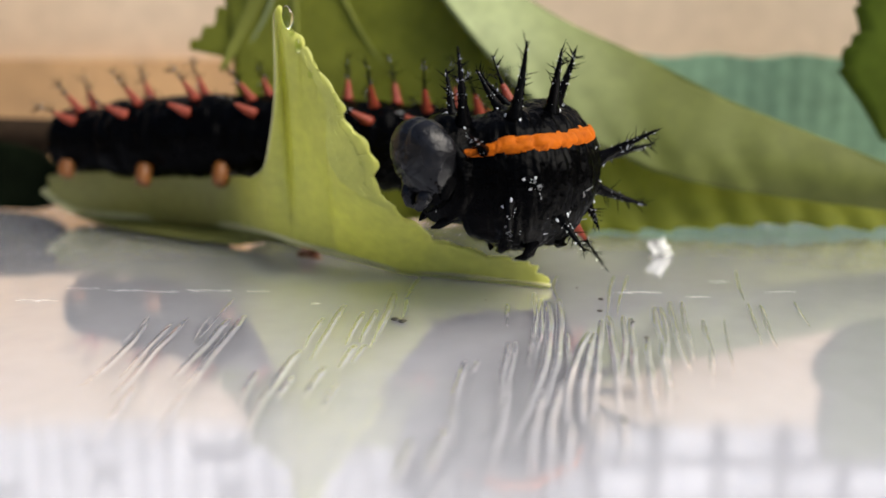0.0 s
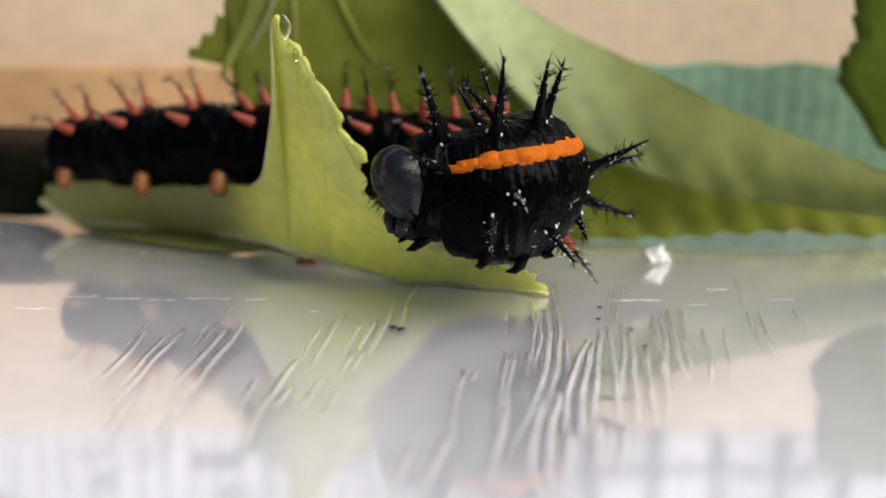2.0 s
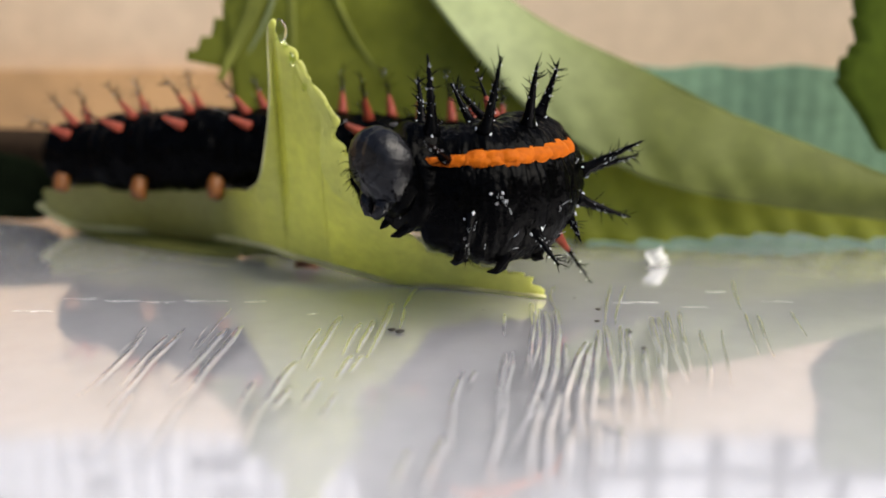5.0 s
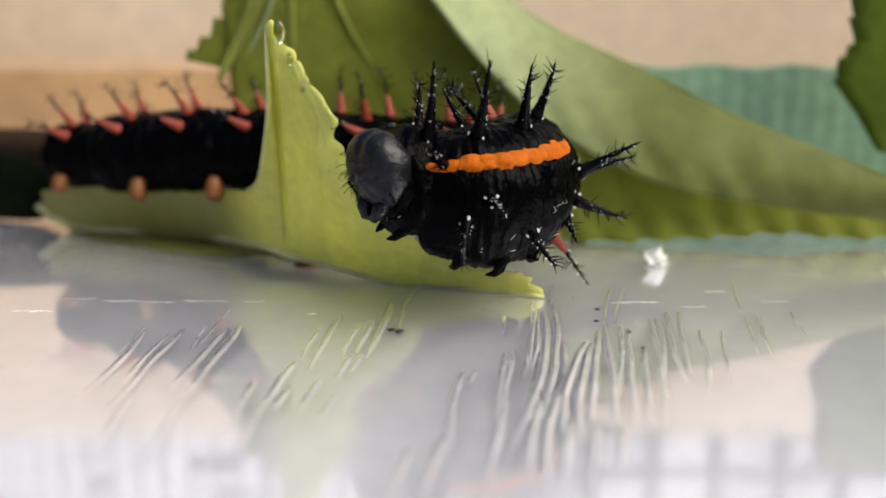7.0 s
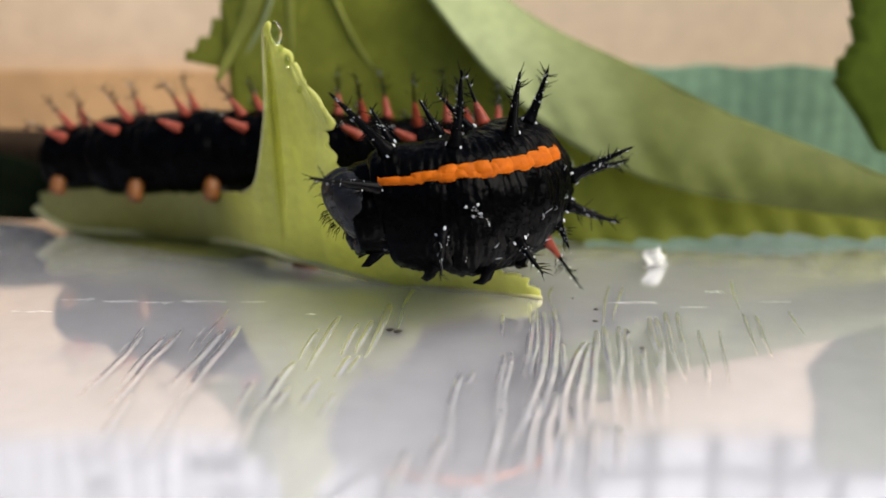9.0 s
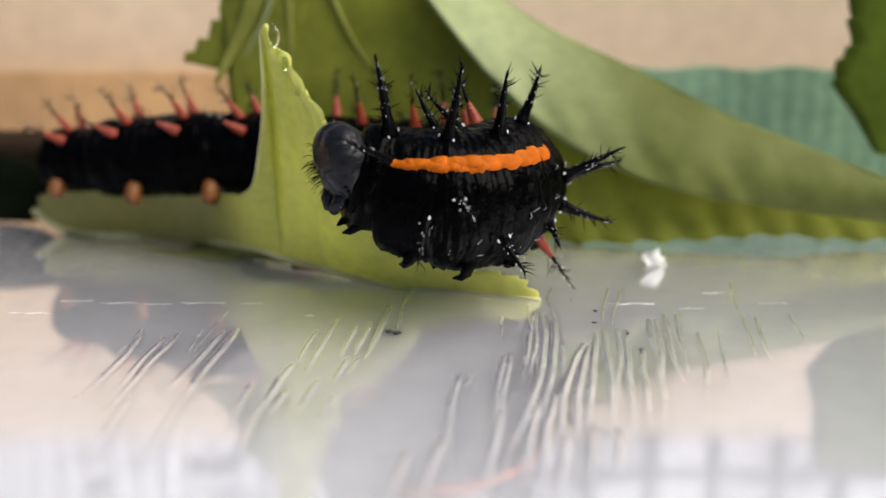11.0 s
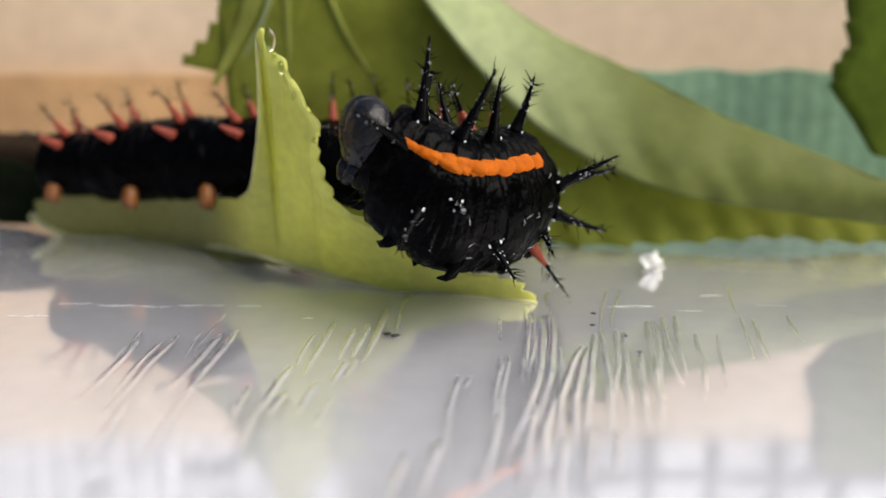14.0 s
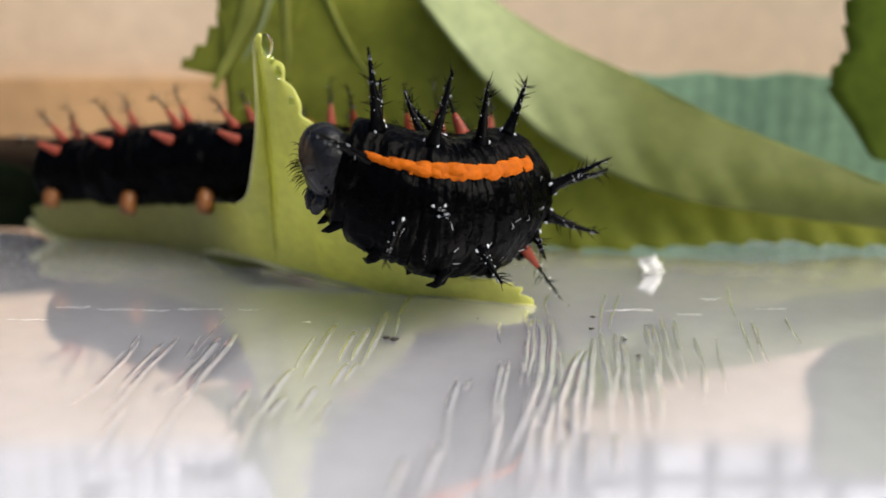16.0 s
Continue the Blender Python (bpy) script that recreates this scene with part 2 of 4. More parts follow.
# far end, length, drift to the side, swing, half width
LEFT_RIDGES = [(-14.76, 51.0, 9.8, -0.47, 0.38, 0.16), (-13.40, 49.9, 7.7, -0.35, -0.05, 0.13), (-12.77, 50.8, 11.6, -0.67, -0.11, 0.15), (-11.78, 50.8, 3.6, 0.10, -0.01, 0.07), (-11.08, 54.1, 6.8, -0.47, 0.01, 0.08), (-10.65, 50.8, 8.6, -0.84, -0.02, 0.19), (-9.97, 51.2, 11.2, -0.77, -0.07, 0.2), (-8.11, 43.6, 4.4, 0.03, -0.04, 0.15)]
MID_RIDGES = [(-6.05, 50.8, 4.8, -0.32, -0.02, 0.1), (-6.58, 46.1, 5.8, -0.69, -0.05, 0.17), (-5.11, 52.9, 8.4, -0.75, -0.08, 0.15), (-6.40, 42.9, 2.6, -0.34, -0.04, 0.14), (-5.21, 44.0, 3.7, -0.45, 0.01, 0.14), (-4.09, 51.7, 5.0, -0.42, 0.01, 0.12), (-3.43, 52.1, 5.1, -0.43, 0.00, 0.13), (-2.60, 55.1, 8.8, -0.78, 0.09, 0.15), (-4.13, 46.9, 3.4, -0.41, 0.01, 0.14), (-3.61, 46.9, 2.4, -0.41, 0.03, 0.11), (-1.93, 54.0, 3.3, -0.06, 0.02, 0.07), (-1.21, 58.3, 4.3, -0.81, -0.06, 0.06), (-4.35, 42.2, 3.2, -0.47, -0.09, 0.1)]
RIGHT_RIDGES = [(3.33, 53.1, 3.6, -0.15, -0.03, 0.08), (3.05, 47.2, 11.1, -0.90, -0.13, 0.14), (3.43, 47.4, 10.8, -1.12, -0.12, 0.13), (4.94, 55.1, 11.3, -1.31, 0.21, 0.12), (5.18, 54.0, 9.9, -1.15, 0.12, 0.12), (5.50, 53.5, 17.4, -3.02, 0.57, 0.18), (6.14, 54.0, 14.8, -2.14, 0.28, 0.16), (5.95, 48.6, 4.5, -0.43, 0.01, 0.09), (7.06, 48.8, 10.9, -2.32, -0.36, 0.16), (7.31, 48.6, 10.8, -1.96, -0.24, 0.17), (7.87, 50.5, 11.8, -1.99, -0.01, 0.16), (8.29, 51.2, 12.5, -1.39, 0.11, 0.15), (9.08, 51.2, 9.7, -1.63, 0.08, 0.12), (9.38, 50.8, 12.4, -1.73, -0.03, 0.15), (9.68, 47.7, 9.3, -1.29, -0.13, 0.14)]
FAR_RIDGES = [(10.86, 52.6, 14.2, -2.03, 0.15, 0.16), (11.23, 52.6, 9.8, -1.64, 0.15, 0.12), (11.90, 53.5, 10.4, -1.22, -0.15, 0.13), (12.49, 53.5, 9.1, -1.36, -0.03, 0.11), (12.90, 50.5, 9.0, -1.64, 0.12, 0.11), (13.97, 50.5, 8.3, -1.65, -0.00, 0.06), (15.91, 53.2, 6.4, -1.10, -0.02, 0.08), (16.45, 52.9, 6.4, -1.07, -0.03, 0.1), (18.39, 53.5, 4.1, -0.50, -0.02, 0.07), (9.67, 58.3, 7.6, -1.50, -0.05, 0.06), (10.50, 58.3, 7.1, -1.70, -0.11, 0.06), (16.91, 59.5, 5.9, -1.10, -0.04, 0.05), (6.49, 58.3, 4.8, -0.35, -0.29, 0.06)]
NEAR_RIDGES = [(0.99, 44.8, 9.6, -0.64, -0.19, 0.15), (1.57, 44.8, 1.7, -0.37, -0.02, 0.08), (0.20, 37.9, 5.0, -0.79, -0.03, 0.17), (-1.10, 36.6, 4.0, -0.56, -0.05, 0.16), (2.88, 41.5, 8.5, -1.17, -0.20, 0.15), (4.17, 41.5, 8.1, -1.12, -0.13, 0.14), (4.94, 42.2, 9.1, -1.35, -0.14, 0.16), (4.94, 38.1, 5.1, -0.75, -0.05, 0.14), (6.99, 38.7, 4.4, -0.59, 0.03, 0.13), (6.19, 39.2, 5.3, -0.95, 0.05, 0.12), (-7.34, 41.5, 5.4, 0.04, 0.00, 0.14), (-12.92, 42.2, 6.5, -0.04, 0.11, 0.12), (-10.63, 41.5, 6.4, -0.15, 0.00, 0.12)]
for k, row in enumerate(LEFT_RIDGES + MID_RIDGES + RIGHT_RIDGES + FAR_RIDGES + NEAR_RIDGES):
    ridge(*row, k, 0.17 if row[0] < -7 else 0.32 if row[0] < 0 else 0.34 if row[0] < 6.5 else 0.46)
for k, row in enumerate([(-14.76, 51.0, 1.6, -0.02, 0.07), (-14.87, 48.8, 1.6, -0.08, 0.07), (-11.70, 51.0, 1.4, -0.09, 0.06), (-11.73, 48.9, 1.7, 0.05, 0.04), (4.59, 51.2, 2.6, -0.24, 0.05), (4.04, 47.0, 1.6, -0.08, 0.10), (3.91, 45.4, 1.6, -0.10, 0.05), (5.01, 52.1, 3.9, -0.35, 0.04), (4.67, 47.0, 1.1, -0.20, 0.05), (5.39, 46.9, 1.7, -0.20, 0.05), (5.91, 46.9, 2.1, -0.19, 0.06), (6.48, 44.8, 5.3, -0.68, 0.04), (-0.01, 37.9, 1.7, -0.17, 0.14), (3.17, 46.3, 1.5, -0.27, 0.04), (10.05, 45.5, 2.6, -0.58, 0.04), (7.85, 45.5, 1.1, -0.17, 0.04), (9.36, 50.3, 1.4, -0.15, 0.05), (1.64, 44.7, 1.4, -0.29, 0.06)]):
    groove(*row, k)


def scratch(x, y, length, width, seed):
    """A thin raised scratch running across the sheet."""
    r = random.Random(seed)
    bm = bmesh.new()
    tube(bm, [V(x + length * i / 12, y + r.uniform(-0.12, 0.12), 0.0) for i in range(13)], [0.42 * width * MM * r.uniform(0.1, 0.9) for i in range(13)], 5)
    part("scratch", bm, M_RIDGE, floor)


for k, (x, y, n, w) in enumerate(((-18.2, 55.5, 2.0, 0.06), (-15.9, 55.3, 1.6, 0.06), (-13.9, 55.5, 2.4, 0.07), (-10.6, 55.4, 1.2, 0.05), (9.2, 55.2, 2.6, 0.08), (-22.5, 53.7, 2.2, 0.08), (14.8, 57.2, 1.2, 0.07), (12.9, 54.4, 1.4, 0.05), (17.4, 55.3, 1.6, 0.05), (-6.9, 53.2, 0.5, 0.1), (-20.6, 55.9, 1.8, 0.05))):
    scratch(x, y, n, w, k)

# ---- unseen walls added round the camera to block low light and darken reflections ----
for name, lo, hi in (("unseen_wall_front", (-172, -162, -14), (172, -150, 45)), ("unseen_wall_left", (-184, -162, -14), (-172, 99, 60)), ("unseen_wall_right", (172, -162, -14), (184, 99, 60))):
    bm = bmesh.new()
    box(bm, V(*lo), V(*hi))
    tagged(part(name, bm, M_UNSEEN_WALL, smooth=False), "plain brown wall added out of view to block low light", "wall", kind="structure")

# ---- behind: teal cloth strip, tan board, white netting above it ----
bm = bmesh.new()
ribs = []
for i in range(400):
    x = 6 + 64 * i / 399
    y = 81 + 0.025 * math.sin(2 * math.pi * x / 1.6) + 0.25 * math.sin(x * 0.4)
    ribs.append([bm.verts.new(V(x, yy, z)) for yy, z in ((y + 0.8, 0), (y, 0), (y, 10.5 + 0.15 * math.sin(x)), (y + 0.8, 10.5 + 0.15 * math.sin(x)))])
for a, b in zip(ribs, ribs[1:]):
    for k in range(4):
        bm.faces.new((a[k], b[k], b[(k + 1) % 4], a[(k + 1) % 4]))
tagged(part("teal_cloth", bm, M_TEAL, smooth=False), "teal green woven cloth strip standing behind the leaves", "cloth")
bm = bmesh.new()
box(bm, V(-172, 96, 0), V(172, 99, 26))
tagged(part("wall_back", bm, M_TAN, smooth=False), "tan board wall closing the place behind", "board", kind="structure")
# added strip: stands in for the one board's drift to darker ochre below
bm = bmesh.new()
box(bm, V(-110, 94.5, 0), V(-18, 95.8, 9.1))
tagged(part("board_foot", bm, M_OCHRE, smooth=False), "added strip standing in for the board's darker ochre foot", "board", kind="structure")
rng = random.Random(4)
grid_wall = tagged(new("grid_panel"), "white plastic grid panel above the tan board", "grid panel")
bm = bmesh.new()
box(bm, V(-172, 98, 26.05), V(172, 99, 62))
part("backing", bm, M_GREYPLASTIC, grid_wall, smooth=False)
bm = bmesh.new()
for z in range(8):
    for x in range(1, 22):
        box(bm, V(x * 6.3 + 2.9, 97.2, 26.9 + z * 4.4), V(x * 6.3 + 7.5, 97.99, 30.0 + z * 4.4))
for z in range(15):
    for x in range(-51, 3):
        if rng.random() < 0.1:
            continue
        box(bm, V(x * 2.5 + 0.35, 97.4, 26.5 + z * 2.2), V(x * 2.5 + 2.35, 97.99, 28.4 + z * 2.2))
tagged(part("cells", bm, M_WHITE, grid_wall, smooth=False), kind="stuff")


# ---- leaves ----
def sheet(name, top, low, mat, parent, nu=120, nv=14, thick=0.25, wave=0.15, edge=None, seed=0, label="", bulge=0.0, teeth=0.0, teeth_top=0.0, pitch=2.2, pillow=0.0):
    """A thin blade between an upper and a lower edge line, with a gently waving face."""
    bm = bmesh.new()
    grid = []
    for i in range(nu + 1):
        f = i / nu
        a, b = spline(top, f * (len(top) - 1)), spline(low, f * (len(low) - 1))
        nudge = edge(f, a) if edge else Vector()
        for end, size in ((b, teeth), (a, teeth_top)):
            if size:
                saw = (end.x + end.z * 0.8) / pitch + 0.3 * noise.noise(end * 0.4)
                end += (end - (a if end is b else b)).normalized() * size * (saw - math.floor(saw))
        row = []
        for j in range(nv + 1):
            g = j / nv
            p = b.lerp(a, g) + nudge * g ** 10
            p.y += pillow * max(0.0, 1 - g * 1.6) * math.sin(2.4 * p.x + 1.2 * p.z) + wave * noise.noise(Vector((p.x * 0.35 + seed, p.z * 0.35, seed))) - bulge * (0.12 + 0.88 * (3 - 2 * min(1.0, f)) * min(1.0, f) ** 2) * math.sin(math.pi * g)
            row.append(bm.verts.new(p * MM))
        grid.append(row)
    for i in range(nu):
        for j in range(nv):
            bm.faces.new((grid[i][j], grid[i + 1][j], grid[i + 1][j + 1], grid[i][j + 1]))
    ob = part(name, bm, mat, parent, label)
    s = ob.modifiers.new("thickness", "SOLIDIFY")
    s.thickness, s.offset = thick * MM, 0
    return ob


def vein(name, points, r0, r1, mat, parent):
    bm = bmesh.new()
    n = 40
    pts = [spline(points, i / n * (len(points) - 1)) * MM for i in range(n + 1)]
    tube(bm, pts, [(r0 + (r1 - r0) * i / n) * MM for i in range(n + 1)], 7)
    return part(name, bm, mat, parent)


leaf = tagged(new("eaten_leaf"), "pale green leaf with a bitten upright flap, lying on plastic", "leaf")
# the flap's torn edge from its tip down, before and after the meal
EDGE_FIRST = [(-7.64, 57.5, 13.4), (-6.6, 57.1, 11.7), (-5.45, 56.6, 10.1), (-5.2, 56.5, 9.0), (-4.3, 56.1, 8.2), (-3.6, 55.9, 6.9), (-3.6, 55.9, 5.6), (-2.4, 55.5, 4.4)]
EDGE_LAST = [(-7.8, 57.5, 13.3), (-7.05, 57.2, 11.6), (-6.2, 56.9, 10.0), (-6.2, 56.9, 8.8), (-6.2, 56.8, 7.6), (-5.9, 56.7, 6.5), (-5.0, 56.4, 5.5), (-2.6, 55.5, 4.35)]
TOP = [(-26.89, 71.6, 3.2), (-23.49, 71.2, 3.62), (-20.13, 70.2, 3.75), (-14.47, 66.8, 4.12), (-12.2, 64, 4.6), (-11.2, 62, 4.96), (-10.15, 60, 6.0), (-9.55, 59, 8.0), (-9.06, 58.2, 10.8), (-8.96, 58, 14.2), (-8.83, 57.9, 14.8), (-8.6, 57.8, 14.92),
       (-8.42, 57.6, 14.0)] + EDGE_LAST + [(-0.9, 57.2, 2.5), (0.6, 57.3, 1.96), (2.15, 57.0, 1.53), (3.69, 56.6, 1.36), (4.61, 56.4, 1.2), (5.06, 56.2, 0.8), (5.77, 56.0, 0.15)]
LOW_LINE = [(-27.45, 72.2, 1.95), (-26.21, 72, 1.04), (-24.64, 71.8, 0.42), (-20.66, 71.3, 0.24), (-16.41, 69.9, 0.28), (-11.4, 63.9, 1.2), (-8.64, 62.0, 0.86), (-5.99, 60.5, 0.6), (-2.63, 59.0, 0.14), (0.6, 58.0, 0.03), (3.73, 56.9, 0.03), (5.85, 55.9, 0.03)]


def low_at(x):
    for a, b in zip(LOW_LINE, LOW_LINE[1:]):
        if x <= b[0]:
            k = max(0.0, (x - a[0]) / (b[0] - a[0]))
            return tuple(p + (q - p) * k for p, q in zip(a, b))
    return LOW_LINE[-1]


def scallop(f, a):
    return Vector((0.32, 0, 0.12)) * (abs(math.sin(f * 88)) + 0.6 * noise.noise(Vector((f * 60, 2, 0)))) if f > 0.46 else Vector()


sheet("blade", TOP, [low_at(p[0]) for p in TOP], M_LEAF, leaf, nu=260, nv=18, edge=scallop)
# the half below the rib, in a much darker olive than the blade
sheet("lower_blade", LOW_LINE[1:6] + LOW_LINE[6:7], [(-24.4, 71.3, 0.31), (-21.8, 69.1, 0.3), (-17.4, 66.5, 0.3), (-13.5, 64.8, 0.3), (-12.1, 64.9, 0.3), (-11.4, 65.2, 0.5)], M_OLIVELEAF, leaf, nu=80)


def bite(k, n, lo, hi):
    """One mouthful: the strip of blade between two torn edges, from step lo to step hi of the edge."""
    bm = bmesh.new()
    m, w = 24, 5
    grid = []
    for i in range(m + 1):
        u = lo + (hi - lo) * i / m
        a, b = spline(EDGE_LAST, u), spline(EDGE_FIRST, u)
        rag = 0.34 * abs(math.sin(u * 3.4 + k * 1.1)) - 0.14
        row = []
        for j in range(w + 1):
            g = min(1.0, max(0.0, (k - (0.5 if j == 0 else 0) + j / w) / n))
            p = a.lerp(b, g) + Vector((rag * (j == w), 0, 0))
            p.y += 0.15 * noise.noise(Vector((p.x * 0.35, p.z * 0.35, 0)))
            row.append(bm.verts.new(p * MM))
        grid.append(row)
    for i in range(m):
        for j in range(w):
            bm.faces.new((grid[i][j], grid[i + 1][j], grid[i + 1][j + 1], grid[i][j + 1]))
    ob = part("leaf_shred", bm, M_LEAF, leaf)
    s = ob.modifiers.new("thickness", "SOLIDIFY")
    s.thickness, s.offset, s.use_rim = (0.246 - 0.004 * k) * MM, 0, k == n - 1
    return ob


# clear drops of sap hanging at the torn edge
for x, y, z, w, h in ((-8.17, 57.55, 14.4, 0.33, 0.66), (-7.64, 57.35, 12.95, 0.17, 0.36), (-6.98, 57.1, 11.5, 0.17, 0.22), (-7.98, 57.5, 13.62, 0.15, 0.2)):
    bm = bmesh.new()
    bmesh.ops.create_icosphere(bm, subdivisions=3, radius=MM)
    for v in bm.verts:
        q = v.co / MM
        v.co = V(x + w * q.x * (1 - 0.12 * q.z) - 0.12 * h * q.z * q.z, y + 0.24 * q.y * min(1.0, w / 0.24), z + h * q.z)
    part("sap_drop", bm, M_SAP, leaf, "clear green sap drop")

vein("left_rim", [(p[0] - 0.03, p[1], p[2]) for p in TOP[5:11]], 0.06, 0.05, M_RIB, leaf)

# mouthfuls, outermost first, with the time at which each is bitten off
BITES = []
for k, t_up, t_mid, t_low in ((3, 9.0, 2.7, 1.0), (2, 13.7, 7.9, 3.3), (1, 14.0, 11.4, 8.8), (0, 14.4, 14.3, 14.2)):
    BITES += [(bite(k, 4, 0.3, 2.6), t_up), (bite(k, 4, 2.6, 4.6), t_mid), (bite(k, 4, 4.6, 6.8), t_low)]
vein("midrib", [(p[0], p[1] - 0.18, p[2] + 0.2) for p in LOW_LINE], 0.26, 0.1, M_RIB, leaf)

back = tagged(new("folded_leaf"), "large green leaf folded over, with serrated edge", "leaf")
sheet("blade", [(-14.5, 73.2, 17.5), (-6, 73.2, 17.5), (0, 72.8, 17.5), (5, 71.8, 11.2), (8, 71, 8)] + [(12.21, 70.5, 6.16), (15.50, 70.0, 5.86), (19.19, 69.8, 5.52), (22.81, 69.2, 4.50), (26.47, 68.8, 3.45), (30.99, 68.8, 2.69)],
      [(-13.5, 72, 2), (-6, 72, 0.4), (0, 71, 0.3), (5, 70.2, 0.25), (9, 68.7, 0.25)] + [(11.72, 68.2, 0.36), (15.37, 68.0, 0.52), (19.05, 68.0, 0.75), (22.73, 68.0, 0.90), (26.45, 68.0, 0.60), (30.89, 68.0, 0.52)], M_DARKLEAF, back, nu=160, nv=24, wave=0.25, seed=3, teeth=0.3, pitch=2.6, pillow=0.16)
FOLD_TOP = [(1.73, 73.9, 17.76), (4.57, 73.6, 15.57), (8.16, 73, 13.38), (12.92, 71.6, 11.25), (15.35, 70.4, 10.07), (18.73, 68.8, 8.43), (23.66, 66.8, 6.55), (29.43, 65.6, 4.37)]
sheet("folded_half", FOLD_TOP,
      [(-2.1, 70, 17.72), (-0.5, 69.9, 15.65), (1.66, 69.6, 12.91), (3.82, 69, 10.47), (7.79, 68, 7.09), (11.66, 66.9, 5.2), (14.82, 66.3, 4.09), (19.47, 66.2, 3.24), (30.06, 66.4, 1.87)], M_PALELEAF, back, nu=160, nv=20, wave=0.25, seed=5, bulge=0.7, pillow=0.1)
vein("fold_rim", [(p[0], p[1] - 0.05, p[2]) for p in FOLD_TOP], 0.14, 0.12, M_PALELEAF, back)
for width, line in ((0.24, [(-7.6, 72.7, 17.4), (-7.03, 72.6, 16.1), (-6.43, 72.55, 14.65), (-5.72, 72.5, 13.2), (-4.8, 72.4, 11.7), (-3.99, 72.3, 10.6), (-3.3, 72.25, 9.8)]), (0.36, [(-9.87, 72.65, 16.4), (-9.86, 72.6, 14.1), (-9.84, 72.5, 12.4), (-10.06, 72.4, 10.4)])):
    vein("side_vein", [(x, y + 0.8 * width, z) for x, y, z in line], width, 0.07, M_VEIN, back)
sheet("pale_band", [(-12.4, 72.6, 17.0), (-12.9, 72.55, 14.9), (-14.0, 72.4, 12.5), (-14.9, 72.2, 10.4)], [(-11.2, 72.6, 17.0), (-11.9, 72.5, 14.7), (-13.3, 72.35, 12.3), (-14.6, 72.15, 10.2)], M_VEIN, back, nu=30, nv=6)
deep = tagged(new("serrated_leaf"), "dark green serrated leaf hanging at the side", "leaf")
sheet("blade", [(28, 72, 18), (27.3, 72, 15.5), (27.6, 72, 13), (26.6, 72, 10.8), (28.4, 72, 8), (30, 72, 5.5)], [(45, 72, 18), (45, 72, 15), (45, 72, 13), (45, 72, 10.5), (43, 72, 7), (36, 72, 4)], M_DEEPLEAF, deep, nu=90, teeth_top=0.4, pitch=1.3)
vein("midrib", [(38, 71.8, 18), (37.5, 71.8, 12), (36, 71.8, 5)], 0.25, 0.12, M_PALELEAF, deep)
side = tagged(new("serrated_leaf"), "dark green serrated leaf lobe behind the caterpillar", "leaf")
sheet("blade", [(-17, 73, 11.6), (-15, 73, 13.5), (-13.8, 73, 15.5), (-12, 73, 19)], [(-12, 73, 10.5), (-10, 73, 12), (-9, 73, 14), (-8, 73, 19)], M_DARKLEAF, side, nu=60, teeth_top=0.6, pitch=1.6)
vein("midrib", [(-10, 72.8, 19), (-11.5, 72.8, 14.5), (-13.4, 72.8, 11.2)], 0.25, 0.12, M_PALELEAF, side)
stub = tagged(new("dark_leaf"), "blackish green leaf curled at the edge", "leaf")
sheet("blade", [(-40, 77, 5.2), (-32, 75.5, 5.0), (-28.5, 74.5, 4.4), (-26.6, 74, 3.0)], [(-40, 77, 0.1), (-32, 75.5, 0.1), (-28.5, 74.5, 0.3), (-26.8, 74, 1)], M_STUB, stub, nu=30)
twig = tagged(new("twig"), "dark brown bark twig lying behind", "twig")
vein("stem", [(-60, 82, 4.6), (-40, 81, 4.5), (-31, 80, 4.6), (-23, 79, 4.7)], 1.9, 1.3, M_BROWN, twig)


# ---- caterpillar ----
def spine_mesh(name, length, base, red, seed):
    """A tapering spine with pale beads and fine bristles, pointing along z; its foot is red where red > 0."""
    rng = random.Random(seed)
    bm = bmesh.new()
    n = 14
    lean = rng.uniform(-0.12, 0.12)
    pts = [V(lean * length * (i / n) ** 2, 0, length * i / n) for i in range(n + 1)]
    rad = [base * MM * (1.45 - 0.45 * min(1, i / 2.5)) * (1 - 0.84 * i / n) * (1.08 if i % 2 else 0.95) for i in range(n + 1)]
    if red:
        rad = [base * MM * (1.25 - 0.75 * (i / n) / red if i / n < red else 0.36 - 0.3 * (i / n - red) / (1 - red)) for i in range(n + 1)]
    tube(bm, pts, rad, 9, [1 if (i / n) < red else 0 for i in range(n)])
    for k in range(34):
        f = rng.uniform(0.18, 0.95)
        a = rng.uniform(0, 6.283)
        r = base * (1 - 0.8 * f)
        o = V(lean * length * f * f + math.cos(a) * r * 0.9, math.sin(a) * r * 0.9, length * f)
        d = Vector((math.cos(a), math.sin(a), rng.uniform(0.3, 1.0))).normalized()
        w = rng.uniform(0.35, 0.7) * MM * (0.6 + 0.4 * base / 0.24)
        if f * n < red * n + 0.5 and k % 4:
            continue
        if k % 2:
            tube(bm, [o, o + d * w * 0.5, o + d * w], [0.035 * MM, 0.024 * MM, 0.008 * MM], 4, [0, 0])
        if red and k % 3:
            continue
        c = o + d * 0.01 * MM
        tube(bm, [c - d * 0.03 * MM, c, c + d * 0.05 * MM], [0.02 * MM, 0.036 * MM, 0.015 * MM], 5, [2, 2])
    for k in range(0 if red else 3):
        a = 1.2 + 2.1 * k
        o = V(math.cos(a) * base * 1.25, math.sin(a) * base * 1.25, 0.12)
        tube(bm, [o - V(0, 0, 0.1), o, o + V(0, 0, 0.12)], [0.04 * MM, 0.075 * MM, 0.03 * MM], 6, [2, 2])
    return mesh_of(name, bm, [M_SPINE, M_RED, M_BEAD])


